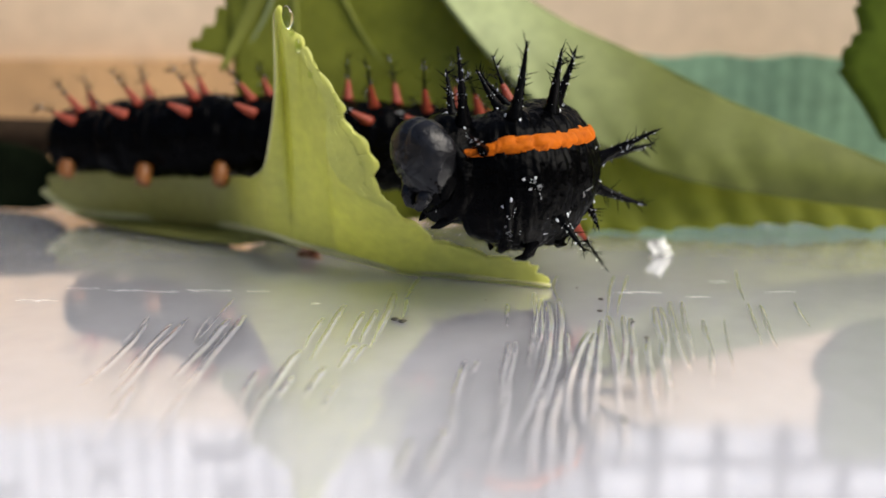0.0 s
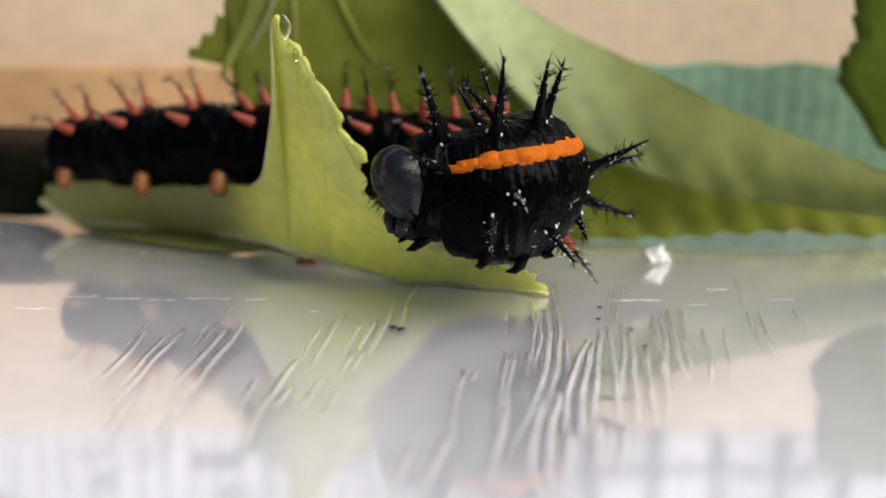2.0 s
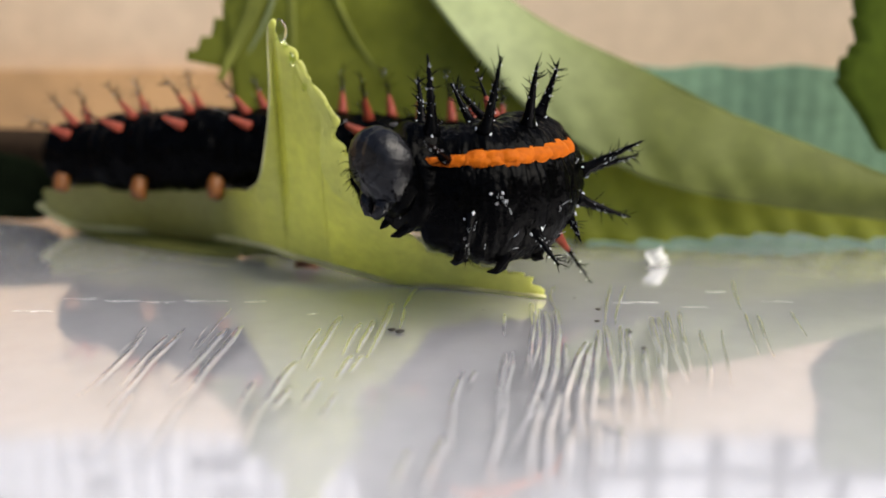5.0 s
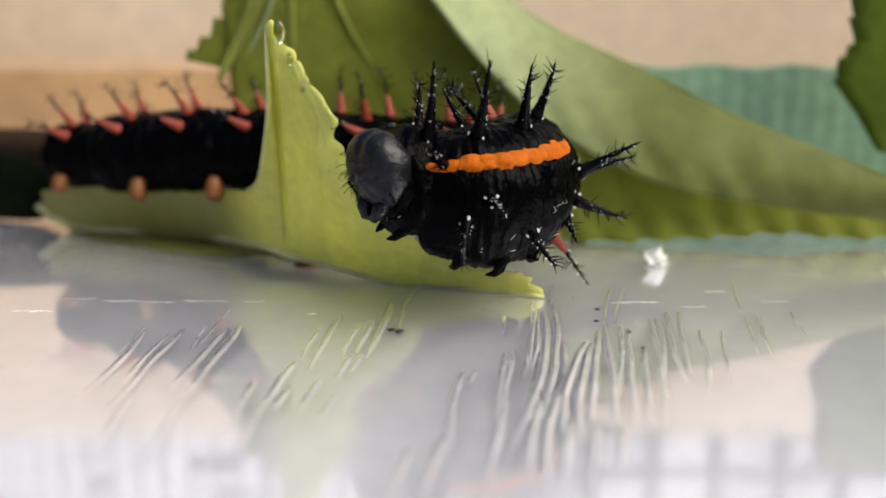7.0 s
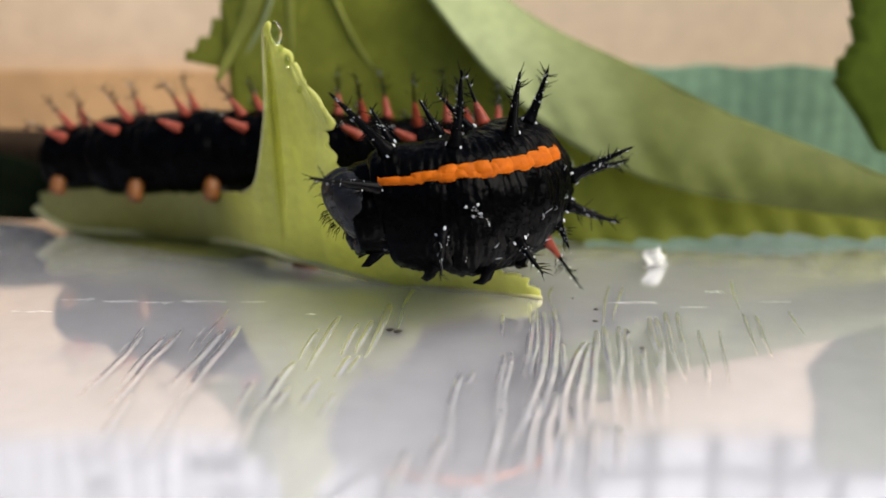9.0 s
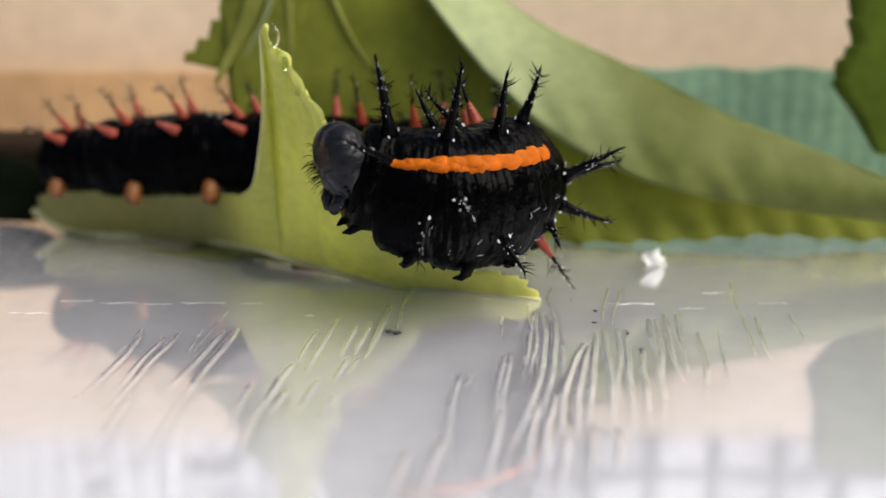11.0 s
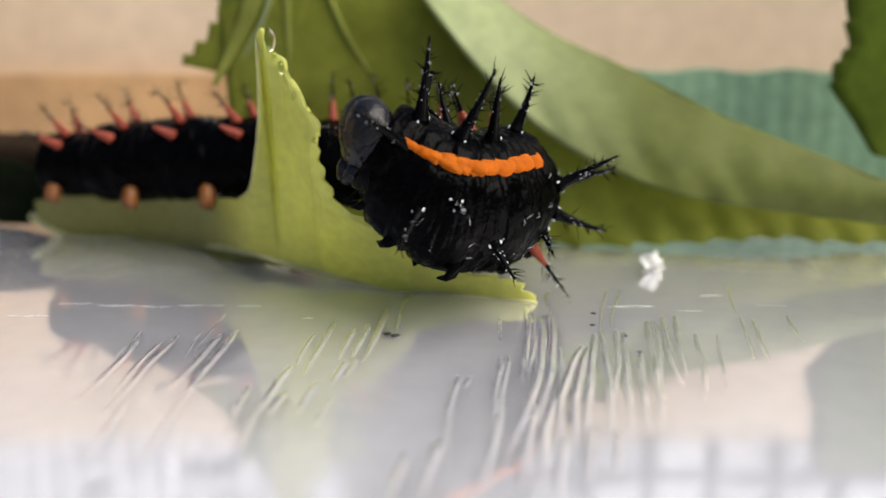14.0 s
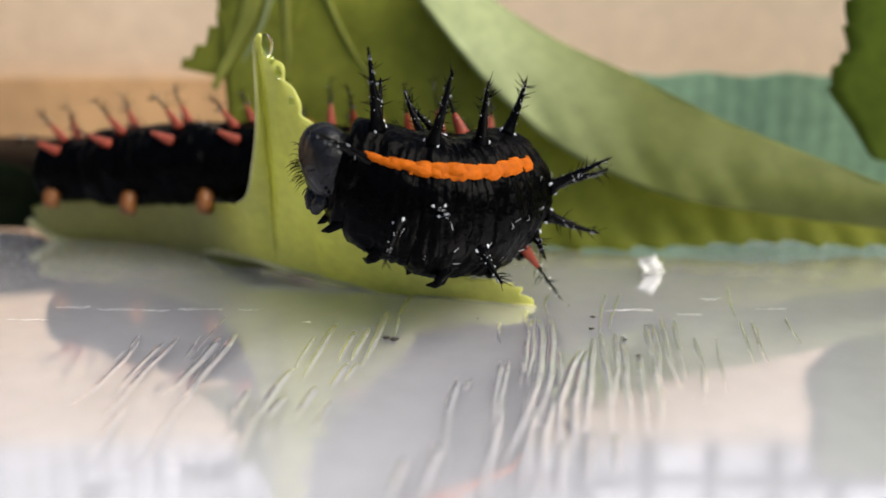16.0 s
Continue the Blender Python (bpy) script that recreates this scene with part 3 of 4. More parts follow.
SPINES_TALL = [spine_mesh("tall_spine", 3.4, 0.29, 0.42, 30 + s) for s in range(3)]
SPINES_RED = [spine_mesh("red_based_spine", 2.8, 0.29, 0.44, 10 + s) for s in range(4)]


def segment_mesh(length, r, seed):
    """One body ring: three soft folds and a flattened belly."""
    bm = bmesh.new()
    n = 40
    prof = []
    for i in range(n + 1):
        f = -1 + 2 * i / n
        fall = max(0.0, 1 - abs(f) ** 4.0) ** 0.5
        fold = 1 + 0.036 * (abs(math.cos(f * 2.5 * math.pi + 0.3 * math.sin(seed))) ** 0.45 - 0.7)
        prof.append((f * length * 0.5 * MM, max(0.2, r * (0.74 + 0.26 * fall) * fold) * MM))

    def shape(p, a):
        q = p.copy()
        nz = noise.noise(Vector((p.x, p.y, p.z)) * 1100 + Vector((seed * 7.3, 0, 0)))
        n2 = noise.noise(Vector((p.x * 1.4, p.y, p.z)) * 3200 + Vector((seed * 3.1, 5, 0)))
        k = 1 + 0.065 * nz + 0.026 * n2
        q.y, q.z = p.y * k, p.z * k
        if q.z < 0:
            q.z *= 0.95
        return q

    lathe(bm, prof, 56, shape)
    return mesh_of("segment", bm, M_BLACK)


def fold_mesh(length, r, seed, belly):
    """One narrow fold of the fore body, rounded over to both sides, wrinkled and flattened below."""
    bm = bmesh.new()
    n = 32
    prof = []
    for i in range(n + 1):
        f = -1 + 2 * i / n
        prof.append((f * length * 0.5 * MM, r * (0.87 + 0.13 * max(0.0, 1 - abs(f) ** 2.0) ** 0.6 + 0.006 * math.cos(f * length * 5.2 + seed)) * MM))

    def shape(p, a):
        q = p.copy()
        k = 1 + 0.05 * noise.noise(Vector((p.x * 0.8, p.y, p.z)) * 900 + Vector((seed * 7.3, 0, 0))) + 0.034 * noise.noise(Vector((p.x * 1.6, p.y, p.z)) * 3000 + Vector((seed * 3.1, 5, 0)))
        q.y, q.z = p.y * k, p.z * k * (belly if p.z < 0 else 1)
        return q

    lathe(bm, prof, 60, shape)
    return mesh_of("fold", bm, M_BLACK)


def plate_mesh(length, r, seed, width, mid):
    """The orange flank stripe's stretch on one fold: two or three pillowed plates, width degrees high."""
    bm = bmesh.new()
    nx, na = 30, 8
    grid = []
    for i in range(nx + 1):
        f = i / nx
        cell = f * 3.3 + 0.3 * math.sin(seed * 2.1)
        pil = abs(math.sin(cell * math.pi)) ** 0.6
        jog = 6.5 * noise.noise(Vector((math.floor(cell) * 3.7, seed, 0))) + 1.5 * math.sin(seed * 0.9)
        row = []
        for j in range(na + 1):
            g = j / na
            half = 0.44 * width * (0.92 + 0.08 * pil) * (1 - 0.3 * abs(2 * f - 1) ** 3) * (1 + 0.1 * noise.noise(Vector((f * 5, seed, 3))))
            a = radians(mid + jog + half * (2 * g - 1))
            rr = r * (0.99 + 0.055 * math.sin(math.pi * g) ** 0.45 * (0.5 + 0.5 * pil) * (1 - (2 * f - 1) ** 8))
            row.append(bm.verts.new(V((f - 0.5) * length, math.sin(a) * rr, math.cos(a) * rr)))
        grid.append(row)
    for i in range(nx):
        for j in range(na):
            bm.faces.new((grid[i][j], grid[i + 1][j], grid[i + 1][j + 1], grid[i][j + 1]))
    return mesh_of("stripe_plate", bm, M_ORANGE)


def upright(x, a, r, lean, roll=0.0, way=None):
    """The pose of a spine on a ring of radius r at x, a degrees from the back towards +y, pointing way degrees, leaning to the tail."""
    way = a if way is None else way
    out = Vector((-math.tan(radians(lean)), math.sin(radians(way)), math.cos(radians(way)))).normalized()
    m = out.to_track_quat("Z", "Y").to_matrix().to_4x4()
    return Matrix.Translation(V(x, math.sin(radians(a)) * r, math.cos(radians(a)) * r)) @ m @ pose(0, 0, 0, 0, 0, roll)


def bristle_glints(seg, r, length, count, seed):
    """Pale hairs and beads scattered on a ring's flanks; their white also paints its glints."""
    rng = random.Random(seed)
    bm = bmesh.new()
    for k in range(count):
        a = radians(rng.choice((1, -1)) * (rng.gauss(140, 10) if k % 5 < 3 else rng.gauss(104, 16)))
        x = rng.uniform(-0.3, 0.3) * length
        o = V(x, math.sin(a) * r * 1.0, math.cos(a) * r * 1.0)
        out = Vector((0, math.sin(a), math.cos(a)))
        along = Vector((rng.uniform(-0.6, 0.6), -math.cos(a), math.sin(a))).normalized()
        if k % 6 == 0:
            w = rng.uniform(0.03, 0.055) * MM
            tube(bm, [o - out * w, o + out * w * 0.4, o + out * w * 1.6], [w, w, w * 0.3], 6)
        else:
            w = rng.uniform(0.25, 0.8) * MM
            tube(bm, [o - out * 0.05 * MM, o + along * w * 0.5 + out * 0.14 * MM, o + along * w + out * rng.uniform(-0.05, 0.4) * MM], [0.02 * MM, 0.017 * MM, 0.006 * MM], 4)
    tagged(part("bristle_glints", bm, M_BEAD, seg), kind="stuff")


caterpillar = tagged(new("caterpillar"), "black spiny caterpillar with orange stripe chewing a leaf edge", "caterpillar")
# the hind body: whole segments lying along the leaf
RADII = [2.15, 2.65, 2.75, 2.75, 2.75, 2.75, 2.75, 2.8]
LENGTHS = [4.6, 5.4, 5.4, 5.4, 5.2, 5.0, 4.8, 4.8]
segments = []
for i, r in enumerate(RADII):
    rng = random.Random(100 + i)
    seg = part("segment", segment_mesh(LENGTHS[i], r, i), None, caterpillar)
    segments.append(seg)
    for sgn in (1, -1):
        for a, lean in ((17, 26), (48, 44)):
            tall = i > 3 and a < 30
            sp = part("spine", rng.choice(SPINES_TALL if tall else SPINES_RED), None, seg, "dark spine with a red foot")
            sp.matrix_basis = upright(rng.uniform(-0.3, 0.3) + (1.2 if tall and sgn > 0 else 0), sgn * a + rng.uniform(-5, 5), r * 0.97, (9 if tall else lean) + rng.uniform(-4, 4), rng.uniform(0, 360))
        if i in (0, 1, 2):
            x = (-0.9, 0.8, 2.1)[i]
            bm = bmesh.new()
            tube(bm, [V(x, sgn * r * 0.6, -r * 0.4), V(x, sgn * r * 0.84, -r * 0.6), V(x, sgn * r * 0.93, -r * 0.78), V(x, sgn * r * 0.93, -r * 0.93), V(x, sgn * r * 0.9, -r * 1.0)], [0.42 * MM, 0.51 * MM, 0.53 * MM, 0.46 * MM, 0.23 * MM], 12)
            part("proleg", bm, M_FOOT, seg, "ochre fleshy foot")

# the fore body: narrow folds, three to a segment, that bend and shorten against one another
FORE_R = [2.95, 3.2, 3.45, 3.5, 3.4, 3.0, 1.5]
PLACES = [8 + k / 3 for k in range(16)] + [13.35, 13.7]


CREST_R = 2.5


def fore_radius(u):
    if u == 13:
        return CREST_R
    k = min(int(u - 8), 5)
    return FORE_R[k] + (FORE_R[k + 1] - FORE_R[k]) * (u - 8 - k)


folds = []
for k, u in enumerate(PLACES):
    r = CREST_R if k == 15 else fore_radius(u) * (1.0 if k % 3 == 0 else 0.985)
    fold = part("fold", fold_mesh(3.4 if k in (14, 16) else 2.4, r, k, 1.12 if 7 <= k <= 14 else 1.0), None, caterpillar)
    folds.append(fold)
    bristle_glints(fold, r, 1.6, 7, 300 + k)
    if 10.5 < u < 12.9:
        for sgn in (1, -1):
            part("stripe_plate", plate_mesh(2.7 if k < 14 else 3.6, r, k, {12: 14, 13: 11.5, 14: 10}.get(k, 16 + 1.5 * math.sin(k * 2.3)), 54 if k < 13 else 56), None, fold, "raised orange stripe plate").matrix_basis = Matrix.Diagonal((1, sgn, 1, 1))

# fold, place round the ring, pointing, lean to the tail, length, red foot
SPINE_ROWS = [(15, 24, 24, -23, 4.1, 0), (16, 56, 48, -50, 3.8, 0), (12, 24, 24, 12, 3.7, 0), (13, 104, 128, -5, 2.6, 0), (9, 24, 24, -11, 3.4, 0), (12, 86, 92, 4, 1.6, 0),
              (10, 122, 146, 6, 2.0, 0), (6, 17, 24, 8, 2.9, 0), (6, 84, 61, 6, 3.4, 0), (5, 86, 78, 14, 3.4, 0), (6, 110, 115, 14, 3.1, 0), (6, 147, 143, 10, 3.7, 0.36),
              (7, 122, 150, 0, 1.5, 0)]
FAR_ROWS = [(15, -24, -24, -14, 2.3, 0), (12, -24, -30, -20, 2.5, 0), (9, -24, -34, -24, 2.6, 0), (6, -24, -24, 4, 2.8, 0.42), (12, -70, -70, -10, 3.0, 0), (9, -70, -70, 0, 3.0, 0)]
for n, (k, a, way, lean, length, red) in enumerate(SPINE_ROWS + FAR_ROWS):
    mesh = spine_mesh("spine", length * 1.06, 0.34 if red else 0.34 if length > 2.8 else 0.27, red, 60 + n)
    part("spine", mesh, None, folds[k], "dark spine with a red foot" if red else "black beaded spine").matrix_basis = upright(0.0, a, fore_radius(PLACES[k]) * 0.97, lean, 40.0 * n, way)
for k, long, reach, back in ((11, 1.0, 0.35, 0.0), (14, 1.0, 0.45, -0.4), (17, 1.3, 1.2, 0.0)):
    for sgn in (1, -1):
        r = fore_radius(PLACES[k])
        bm = bmesh.new()
        tube(bm, [V(back - 0.1, sgn * r * 0.4, -r * 0.8), V(back + 0.05, sgn * r * 0.52, -r * 0.95), V(back + 0.5 * reach, sgn * r * 0.52, -r - 0.2 * long), V(back + reach, sgn * r * 0.44, -r - 0.48 * long), V(back + reach + 0.3, sgn * r * 0.34, -r - 0.55 * long)],
             [0.55 * MM, 0.42 * MM, 0.3 * MM, 0.19 * MM, 0.05 * MM], 10)
        part("leg", bm, M_SPINE, folds[k], "short glossy black leg")
for k in (6, 9):
    for sgn in (1, -1):
        r = fore_radius(PLACES[k])
        bm = bmesh.new()
        tube(bm, [V(0, sgn * r * 0.4, -r * 0.7), V(0, sgn * r * 0.5, -r * 0.93), V(0.05, sgn * r * 0.5, -r * 1.0), V(0.1, sgn * r * 0.46, -r * 1.05)], [0.75 * MM, 0.6 * MM, 0.45 * MM, 0.22 * MM], 12)
        part("wart", bm, M_BLACK, folds[k])

bm = bmesh.new()
HEAD_R = 2.0


def head_shape(p, a):
    """Two lobes with a cleft between them, and a face plate edged by an arched groove."""
    q = p.copy()
    side, up, ahead = p.y / (HEAD_R * MM), p.z / (HEAD_R * MM), p.x / MM
    cleft = math.exp(-(side / 0.09) ** 2) * max(0.0, min(1.0, up * 2 + 0.2))
    arch = math.exp(-((math.hypot(side, up + 0.75) - 0.6) / 0.07) ** 2) * (ahead > 0)
    q *= 1 - 0.07 * cleft - 0.045 * arch + 0.012 * noise.noise(p * 2200)
    q.z *= 1.05
    q.x *= 0.88
    return q


lathe(bm, [(HEAD_R * x * MM, HEAD_R * r * MM) for x, r in [(-0.6, 0.45), (-0.5, 0.75), (-0.3, 0.92), (-0.12, 0.98), (0.08, 1.0), (0.25, 0.98), (0.4, 0.92), (0.52, 0.83), (0.62, 0.71), (0.7, 0.56), (0.75, 0.4), (0.78, 0.22), (0.79, 0.06)]], 64, head_shape)
head = part("head", bm, M_HEAD, caterpillar, "glossy grey-black rounded head capsule")
bm = bmesh.new()
rng = random.Random(9)
for k in range(70):
    a, e = rng.uniform(0, 6.283), rng.uniform(0.1, 1.3)
    out = Vector((math.cos(e), math.sin(e) * math.sin(a), math.sin(e) * math.cos(a) * 1.08))
    o = Vector((out.x * 0.78, out.y, out.z)) * HEAD_R * 0.97 * MM
    w = rng.uniform(0.3, 0.7) * MM
    tube(bm, [o, o + out * w * 0.5, o + (out + Vector((0, 0, -0.3))) * w], [0.02 * MM, 0.015 * MM, 0.006 * MM], 4)
tagged(part("hairs", bm, M_SPINE, head), kind="stuff")
for sgn in (1, -1):
    for k in range(4):
        bm = bmesh.new()
        bmesh.ops.create_icosphere(bm, subdivisions=1, radius=0.09 * MM)
        a = radians(62 + 17 * k)
        part("eye", bm, M_SPINE, head).matrix_basis = Matrix.Translation(V(1.0 - 0.09 * k, sgn * 1.6 * math.sin(a), -0.33 - 0.24 * k))
for sgn in (1, -1):
    bm = bmesh.new()
    tube(bm, [V(0.78, sgn * 0.66, -1.3), V(1.15, sgn * 0.55, -1.7), V(1.32, sgn * 0.3, -2.05), V(1.25, sgn * 0.1, -2.2)], [0.45 * MM, 0.38 * MM, 0.26 * MM, 0.08 * MM], 10)
    part("mandible", bm, M_HEAD, head)

# ---- small things on the sheet ----
def crumple(name, size, seed, mat):
    """A thin crumpled scrap standing on its lower edge."""
    bm = bmesh.new()
    n = 14
    grid = []
    for i in range(n + 1):
        for j in range(n + 1):
            u, v = i / n - 0.5, j / n
            q = Vector((u * 3, v * 3, seed))
            r = 0.72 + 0.35 * noise.noise(Vector((math.atan2(v - 0.5, u) * 1.3, seed, 1)))
            x, z = u * size * r * (1.15 - 0.7 * v), v * size * 0.7 * r
            grid.append(bm.verts.new(V(x + 0.25 * noise.noise(q * 1.3), 0.55 * noise.noise(q * 0.7) + 0.08 * noise.noise(q * 2.7), max(0.0, z + 0.3 * noise.noise(q * 1.9)))))
    for i in range(n):
        for j in range(n):
            k = i * (n + 1) + j
            bm.faces.new((grid[k], grid[k + n + 1], grid[k + n + 2], grid[k + 1]))
    ob = part(name, bm, mat)
    m = ob.modifiers.new("thickness", "SOLIDIFY")
    m.thickness = 0.06 * MM
    return ob


flake = tagged(crumple("flake", 2.2, 2.0, M_FLAKE), "crumpled white flake of skin on the plastic", "flake")
flake.matrix_basis = pose(0.0131, 0.0625, 0.0, 0, 0, 15)
scrap = tagged(crumple("scrap", 1.8, 5.0, M_RUST), "rusty brown scrap lying under the leaf", "scrap")
scrap.matrix_basis = pose(-0.0081, 0.0622, 0.0, 0, 0, 0)
for x, y, s in ((-2.40, 50.4, 0.16), (-2.00, 50.1, 0.17), (8.28, 53.7, 0.10), (7.98, 51.7, 0.10), (9.58, 47.6, 0.10), (7.30, 55.7, 0.05), (2.24, 53.5, 0.04), (9.36, 50.0, 0.08)):
    bm = bmesh.new()
    bmesh.ops.create_icosphere(bm, subdivisions=2, radius=s * MM)
    for v in bm.verts:
        v.co *= 1 + 0.4 * noise.noise(v.co * 6000 + Vector((x, y, 0)))
        v.co.x *= 1.4
        v.co.z *= 0.6
    tagged(part("speck", bm, M_SPECK), "tiny dark dropping on the plastic sheet", "speck", "droppings on the sheet").matrix_basis = pose(x * MM, y * MM, 0.1 * MM)

# ---- the chewing caterpillar and its leaf in time ----
# the head: time, x, z, and how far it is turned to the open side
HEAD_A = [(0, -0.8, 8.27, 1.00), (0.5, -1.32, 8.34, 1.00), (1, -2.87, 6.59, 0.30), (1.5, -2.73, 4.91, 0.05), (2, -2.18, 7.23, 0.60), (2.5, -2.51, 8.47, 0.95), (3, -3.21, 7.06, 0.50), (3.5, -3.49, 5.46, 0.10), (4, -2.39, 3.73, 0.00), (4.9, -2.66, 8.37, 0.98), (5.6, -3.59, 7.42, 0.50)]
HEAD_B = [(6.5, -3.31, 4.62, 0.00), (7, -2.8, 8.2, 1.00), (7.5, -2.78, 8.45, 0.95), (8, -3.82, 7.63, 0.50), (8.5, -4.32, 8.01, 0.45), (9, -4.67, 5.97, 0.10), (9.8, -3.87, 4.83, 0.00), (10.5, -4.64, 8.41, 0.53)]
HEAD_C = [(11.5, -5.2, 8.56, 0.40), (12, -4.95, 6.54, 0.10), (12.5, -4.34, 5.03, 0.00), (12.8, -4.4, 8.3, 0.70), (13, -4.95, 8.79, 0.60), (13.5, -4.1, 9.3, 0.25), (14, -4.05, 9.85, 0.20), (14.5, -5.7, 8.14, 0.20), (15, -5.74, 6.88, 0.00), (15.5, -4.84, 9.06, 0.70), (16, -5.85, 8.75, 0.30)]
# the near back spine's root on each fore segment: time, x, z and the segment's lean
MESO_A = [(0, 1.02, 9.62, -16.46), (0.5, 0.75, 9.64, -10.80), (1, -0.95, 9.21, 11.22), (1.5, -1.98, 8.71, 29.82), (2, 0.02, 9.2, -8.96), (2.5, -0.12, 9.86, -12.77), (3, -1.23, 9.81, 3.40), (3.5, -2.3, 8.93, 26.24), (4, -2.39, 7.89, 31.64), (4.9, -0.34, 9.68, -20.10), (5.6, -1.59, 9.82, -0.28)]
MESO_B = [(6.5, -3.06, 8.6, 29.21), (7, -0.54, 9.44, -26.56), (7.5, -0.42, 9.79, -17.14), (8, -1.82, 9.79, -2.44), (8.5, -1.81, 9.51, -8.45), (9, -2.4, 8.76, 14.55), (9.8, -3.18, 8.44, 23.34), (10.5, -2.02, 9.28, -18.95)]
MESO_C = [(11.5, -2.58, 9.97, -12.50), (12, -2.68, 9.4, 9.57), (12.5, -3.31, 8.32, 19.13), (12.8, -2.5, 8.85, -20.0), (13, -2.23, 9.02, -28.44), (13.5, -0.66, 9.89, -39.29), (14, -0.71, 10.55, -35.33), (14.5, -2.94, 10.07, -13.31), (15, -3.5, 9.36, 9.97), (15.5, -2.27, 9.93, -26.72), (16, -2.74, 10.27, -23.00)]
META_A = [(0, 3.42, 9.98, 7.56), (0.5, 3.19, 9.73, 3.83), (1, 2.68, 9.36, 7.07), (1.5, 1.98, 9.56, 16.76), (2, 2.6, 9.63, 11.10), (2.5, 2.57, 9.96, 0.69), (3, 2.36, 9.47, 4.22), (3.5, 1.56, 9.59, 14.62), (4, 1.43, 9.41, 25.88), (4.9, 2.16, 9.81, 3.88), (5.6, 1.84, 9.57, 7.87)]
META_B = [(6.5, 0.81, 9.59, 20.63), (7, 1.82, 9.59, 6.60), (7.5, 2.06, 9.88, 5.85), (8, 1.51, 9.6, 10.39), (8.5, 1.05, 9.47, 5.80), (9, 0.79, 9.13, 11.02), (9.8, 0.25, 9.53, 21.37), (10.5, 0.63, 9.47, 4.63)]
META_C = [(11.5, 0.38, 9.68, 4.95), (12, 0.52, 9.55, 12.63), (12.5, -0.22, 9.49, 22.01), (13, 0.21, 9.44, 3.45), (13.5, 1.07, 9.36, -8.56), (14, 1.2, 9.71, -14.05), (14.5, 0.4, 9.63, 0.88), (15, -0.34, 9.51, 10.38), (15.5, -0.15, 9.69, 0.56), (16, -0.11, 9.61, -0.88)]
FORE_A = [(0, 5.4, 10.04), (0.5, 5.15, 9.78), (1, 5.03, 9.63), (1.5, 4.85, 9.94), (2, 4.83, 9.86), (2.5, 4.65, 9.88), (3, 4.67, 9.67), (3.5, 4.41, 9.8), (4, 4.53, 10), (4.9, 4.39, 9.88), (5.6, 4.34, 9.73)]
FORE_B = [(6.5, 4, 9.92), (7, 4.16, 9.78), (7.5, 4.25, 9.9), (8, 4.14, 9.75), (8.5, 3.59, 9.55), (9, 3.65, 9.46), (9.8, 3.58, 9.86), (10.5, 3.17, 9.56)]
FORE_C = [(11.5, 3.06, 9.6), (12, 3.35, 9.59), (12.5, 3.23, 9.83), (13, 2.76, 9.54), (13.5, 2.97, 9.27), (14, 2.86, 9.37), (14.5, 2.69, 9.29), (15, 2.55, 9.4), (15.5, 2.32, 9.44), (16, 2.32, 9.36)]
TURN_A = [(0, 6.02, 9.85), (0.5, 5.83, 9.62), (1, 5.81, 9.56), (1.5, 5.53, 9.7), (2, 5.49, 9.66), (2.5, 5.44, 9.77), (3, 5.42, 9.49), (3.5, 5.27, 9.63), (4, 5.44, 9.79), (4.9, 5.29, 9.77), (5.6, 5.26, 9.57)]
TURN_B = [(6.5, 5.12, 9.67), (7, 5.15, 9.67), (7.5, 5.31, 9.58), (8, 5.17, 9.58), (8.5, 4.79, 9.48), (9, 4.85, 9.44), (9.8, 4.91, 9.62), (10.5, 4.53, 9.51)]
TURN_C = [(11.5, 4.49, 9.52), (12, 4.71, 9.52), (12.5, 4.72, 9.6), (13, 4.28, 9.52), (13.5, 4.38, 9.38), (14, 4.28, 9.18), (14.5, 4.21, 9.16), (15, 4.18, 9.21), (15.5, 3.95, 9.32), (16, 3.91, 9.27)]
DRIFT = [(0, 0.0), (4.2, 0.25), (7, 0.42), (9, 0.55), (12.5, 0.75), (16, 1.0)]
REAR = [(-23.3, 70.5, 5.8), (-19.3, 69.4, 6.05), (-15.4, 68.4, 6.35), (-11.4, 67.5, 6.4), (-7.6, 66.6, 6.3), (-4.2, 65.8, 6.2), (-0.9, 65.2, 6.0), (2.2, 64.5, 5.7), (4.9, 63.0, 5.45)]


def at_time(rows, t):
    """The values at t, gliding through the rows."""
    i = max(k for k in range(len(rows) - 1) if k == 0 or rows[k][0] <= t)
    a, b = rows[i], rows[i + 1]
    p, q = rows[max(i - 1, 0)], rows[min(i + 2, len(rows) - 1)]
    h = b[0] - a[0]
    f = min(1.0, max(0.0, (t - a[0]) / h))
    out = []
    for k in range(1, len(a)):
        d = (b[k] - a[k]) / h
        before = (a[k] - p[k]) / (a[0] - p[0]) if a is not p else d
        after = (q[k] - b[k]) / (q[0] - b[0]) if b is not q else d
        ma = 0.0 if before * d <= 0 else 2 * before * d / (before + d)
        mb = 0.0 if after * d <= 0 else 2 * after * d / (after + d)
        out.append((2 * f ** 3 - 3 * f * f + 1) * a[k] + (f ** 3 - 2 * f * f + f) * h * ma + (3 * f * f - 2 * f ** 3) * b[k] + (f ** 3 - f * f) * h * mb)
    return out


Quaternion = type(Matrix().to_quaternion())


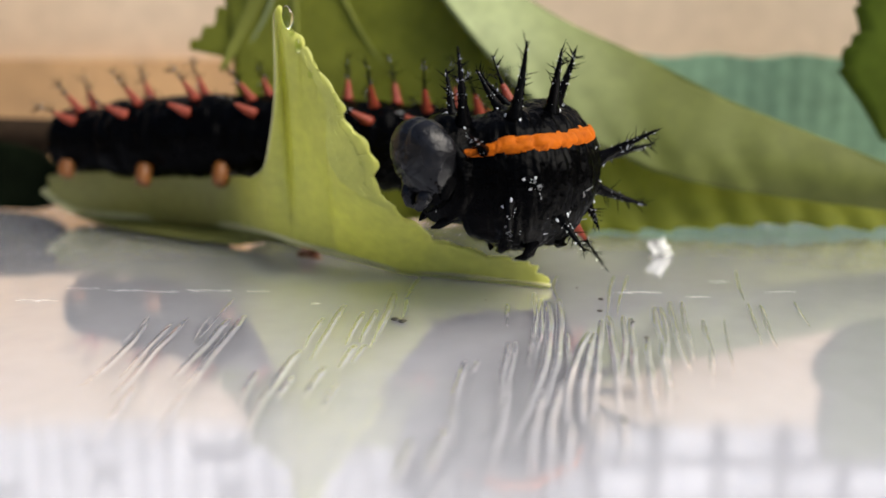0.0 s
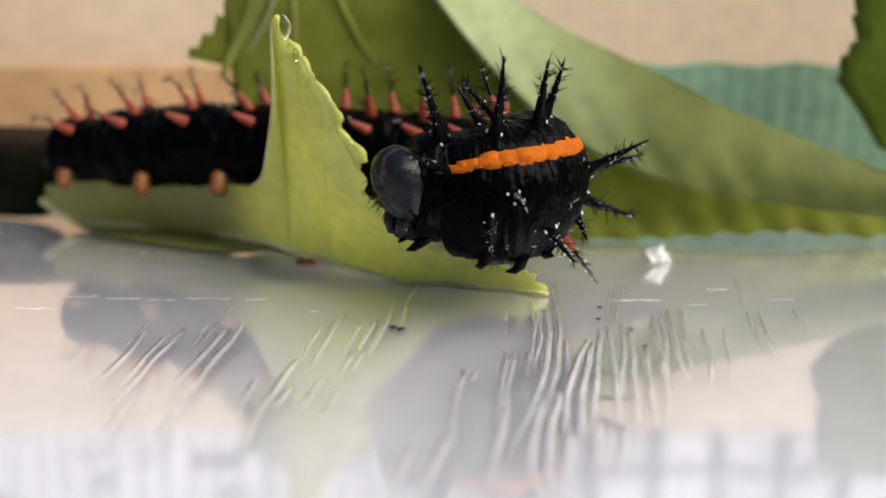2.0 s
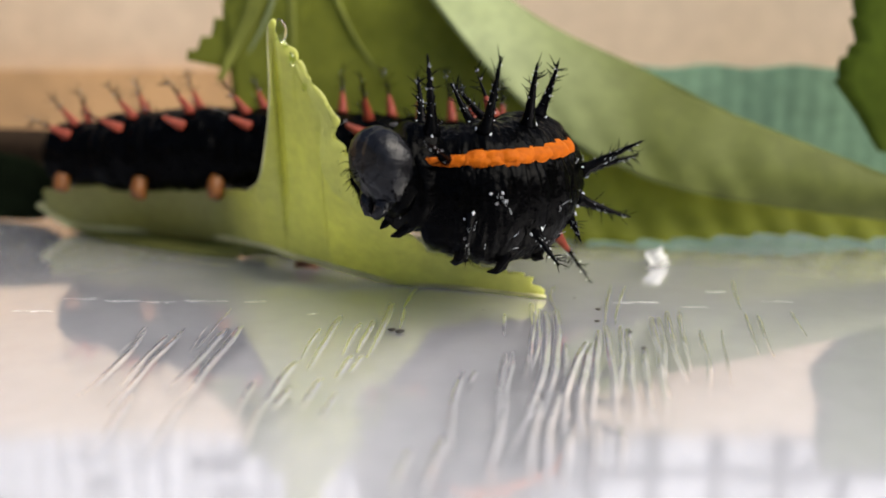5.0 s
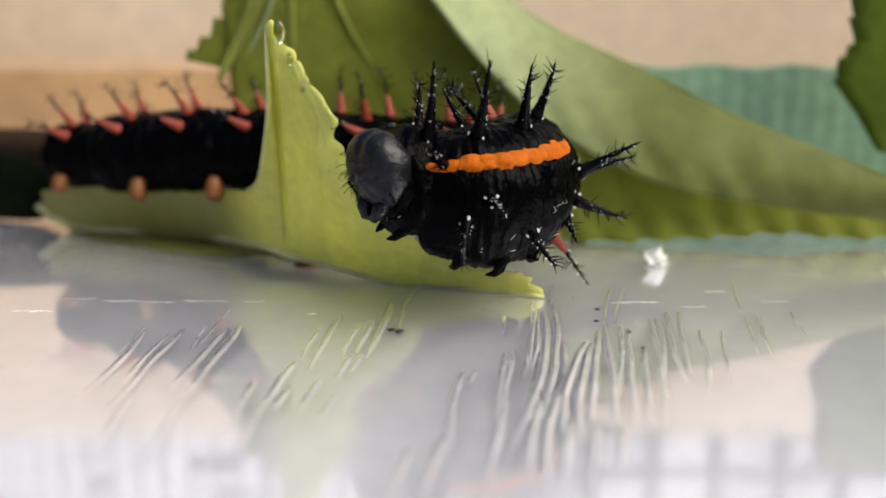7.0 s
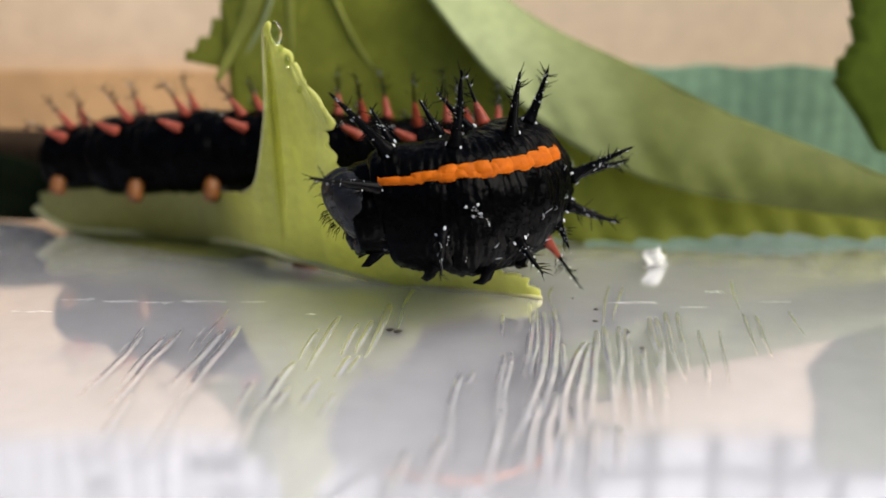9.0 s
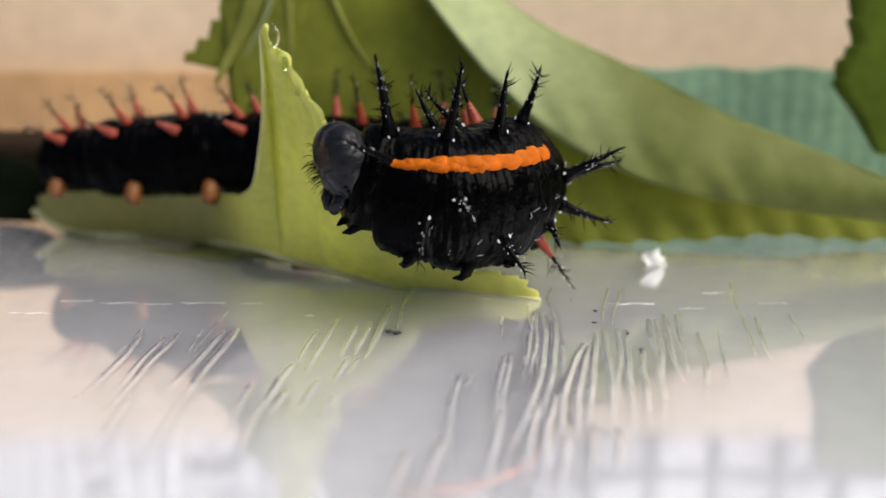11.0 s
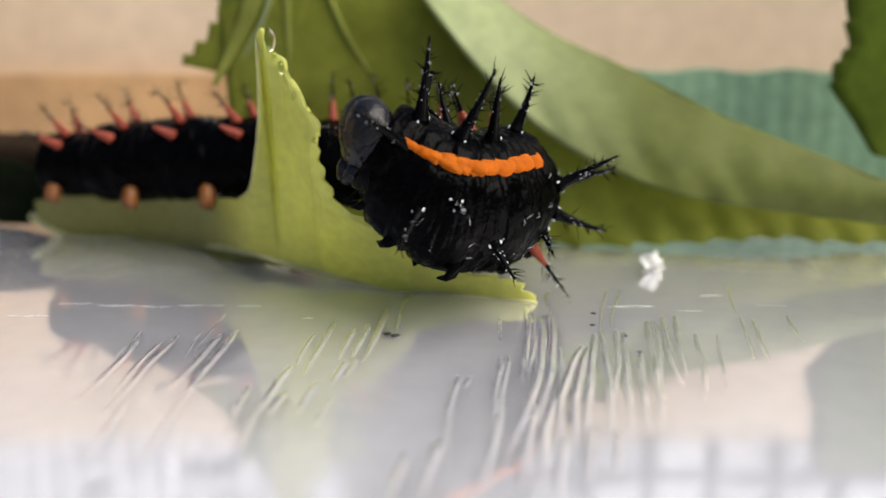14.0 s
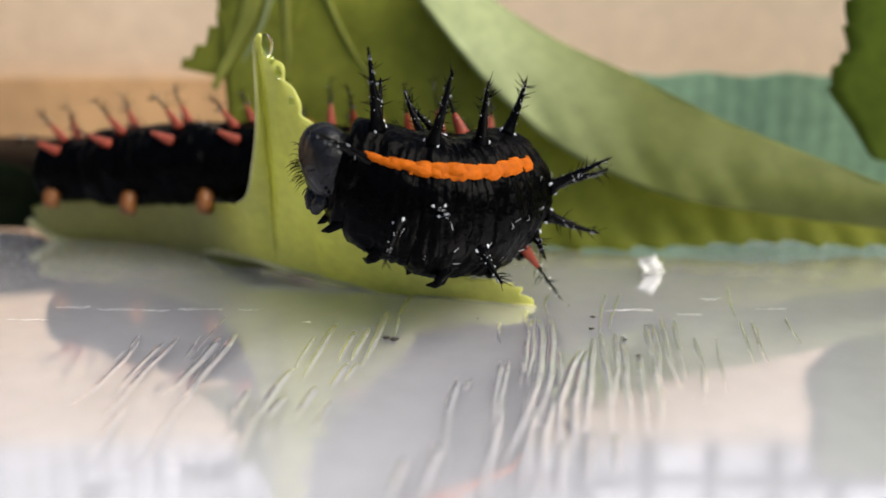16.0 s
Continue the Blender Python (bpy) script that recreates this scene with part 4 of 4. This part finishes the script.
def ring_turn(heading, lean):
    """The turn of a ring that heads to the leaf (0), to the front (90) or away from the leaf (180), its back leaning to the leaf."""
    x = Vector((-math.cos(radians(heading)), -math.sin(radians(heading)), 0))
    y = Vector((0, 0, 1)).cross(x)
    return (Matrix.Rotation(-radians(lean), 3, "Y") @ Matrix((x, y, x.cross(y))).transposed()).to_quaternion()


def head_turn(z, face):
    ahead = Vector((-0.8, -0.25, min(0.2, -0.95 + 0.17 * (z - 4)))).normalized().lerp(Vector((-0.72, -0.6, -0.3)), face).normalized()
    crown = Vector((-0.45, -0.3, 0.8)).lerp(Vector((-0.1, -0.2, 1)), face)
    flank = crown.cross(ahead).normalized()
    return Matrix((ahead, flank, ahead.cross(flank))).transposed().to_quaternion()


def fore_keys(t):
    """Turn and middle of the rings 8 to 13, of the head and of the foremost crest."""
    hx, hz, face = at_time(HEAD_A + HEAD_B + HEAD_C, t)
    mx, mz, ml = at_time(MESO_A + MESO_B + MESO_C, t)
    tx, tz, tl = at_time(META_A + META_B + META_C, t)
    fx, fz = at_time(FORE_A + FORE_B + FORE_C, t)
    ux, uz = at_time(TURN_A + TURN_B + TURN_C, t)
    keys = []
    for root, turn, r in ((Vector((ux + 0.35, 56.8, uz)), ring_turn(80, 0), FORE_R[2]), (Vector((fx, 53.3, fz)), ring_turn(42, 3), FORE_R[3]), (Vector((tx, 51.6, tz)), ring_turn(10, 0.85 * tl), FORE_R[4]), (Vector((mx, 51.6, mz)), ring_turn(14 * face - 2, 0.35 * ml), FORE_R[5])):
        keys.append((turn, root - turn @ Vector((0, math.sin(radians(24)), math.cos(radians(24)))) * r))
    crest = ring_turn(20 * face - 4, 0.95 * ml)
    crest = (crest, Vector((mx, 51.6, mz)) - crest @ Vector((0, math.sin(radians(24)), math.cos(radians(24)))) * CREST_R)
    bx, bz = keys[0][1].x, keys[0][1].z
    keys = [(ring_turn(150, 0), Vector((4.9 + 0.5 * (ux - 6.0), 63.2, 5.6))), (ring_turn(108, 0), Vector((bx + 0.35, 60.2, 0.5 * bz + 2.8)))] + keys
    low = min(1.0, max(0.0, (7 - hz) / 3))
    return keys + [(head_turn(hz, face), Vector((hx + 1.0 * (1 - face) * (1 - low), 52.6 - 1.2 * face, hz - 0.25 + 0.9 * low))), crest, face]


def fold_pose(keys, u):
    if u == 13:
        # the crest that bears the foremost spines tips further than the rings round it
        turn, mid = keys[7]
    elif u > 13:
        k = u - 13
        turn, mid = keys[5][0].slerp(keys[6][0], 0.7 * k), keys[5][1].lerp(keys[6][1], k) + Vector((0.9 * keys[8] * math.sin(math.pi * k), 0.15, -0.08 * max(0.0, keys[6][1].z - 4) * math.sin(math.pi * k)))
        turn = turn @ Quaternion((0, 0, 1), radians(60 * (0.7 - k) * keys[8]))
    else:
        i = min(int(u - 8), 4)
        turn, mid = keys[i][0].slerp(keys[i + 1][0], u - 8 - i), spline([q for _, q in keys[:6]], u - 8)
        if 11.1 < u and 0.1 < u - 8 - i < 0.9:
            # the folds between follow the stripe's line
            stripe = [q + turned @ Vector((0, math.sin(radians(54)), math.cos(radians(54)))) * r for (turned, q), r in zip(keys, FORE_R[:6])]
            along = (spline(stripe, u - 7.85) - spline(stripe, u - 8.15)).normalized()
            turn = (turn @ Vector((1, 0, 0))).rotation_difference(along) @ turn
            mid = spline(stripe, u - 8) - turn @ Vector((0, math.sin(radians(54)), math.cos(radians(54)))) * fore_radius(u)
    return Matrix.LocRotScale(mid * MM, turn, None)


def rear_pose(u):
    x = (spline(REAR, u + 0.15) - spline(REAR, u - 0.15)).normalized()
    y = Vector((0, 0, 1)).cross(x).normalized()
    m = Matrix((x, y, x.cross(y))).transposed().to_4x4()
    m.translation = spline(REAR, u) * MM
    return m


def motions():
    times = [k * 0.1 for k in range(161)]
    states = [(t, fore_keys(t)) for t in times]
    for fold, u in zip(folds, PLACES):
        walk(fold, [(t, fold_pose(keys, u)) for t, keys in states])
    walk(head, [(t, Matrix.LocRotScale(keys[6][1] * MM, keys[6][0], None)) for t, keys in states])
    drift = [(t, pose(-0.4 * MM * d, 0, -0.3 * MM * d, 0, -1.0 * d, 0)) for t, d in DRIFT]
    for i, seg in enumerate(segments):
        walk(seg, [(t, m @ rear_pose(i)) for t, m in drift])
    walk(leaf, drift)
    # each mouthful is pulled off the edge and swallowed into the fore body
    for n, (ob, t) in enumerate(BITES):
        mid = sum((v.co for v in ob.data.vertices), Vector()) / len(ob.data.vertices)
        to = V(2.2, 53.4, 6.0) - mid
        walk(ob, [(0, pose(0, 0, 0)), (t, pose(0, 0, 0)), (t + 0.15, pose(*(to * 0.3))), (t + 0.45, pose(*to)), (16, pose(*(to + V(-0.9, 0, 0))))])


motions()
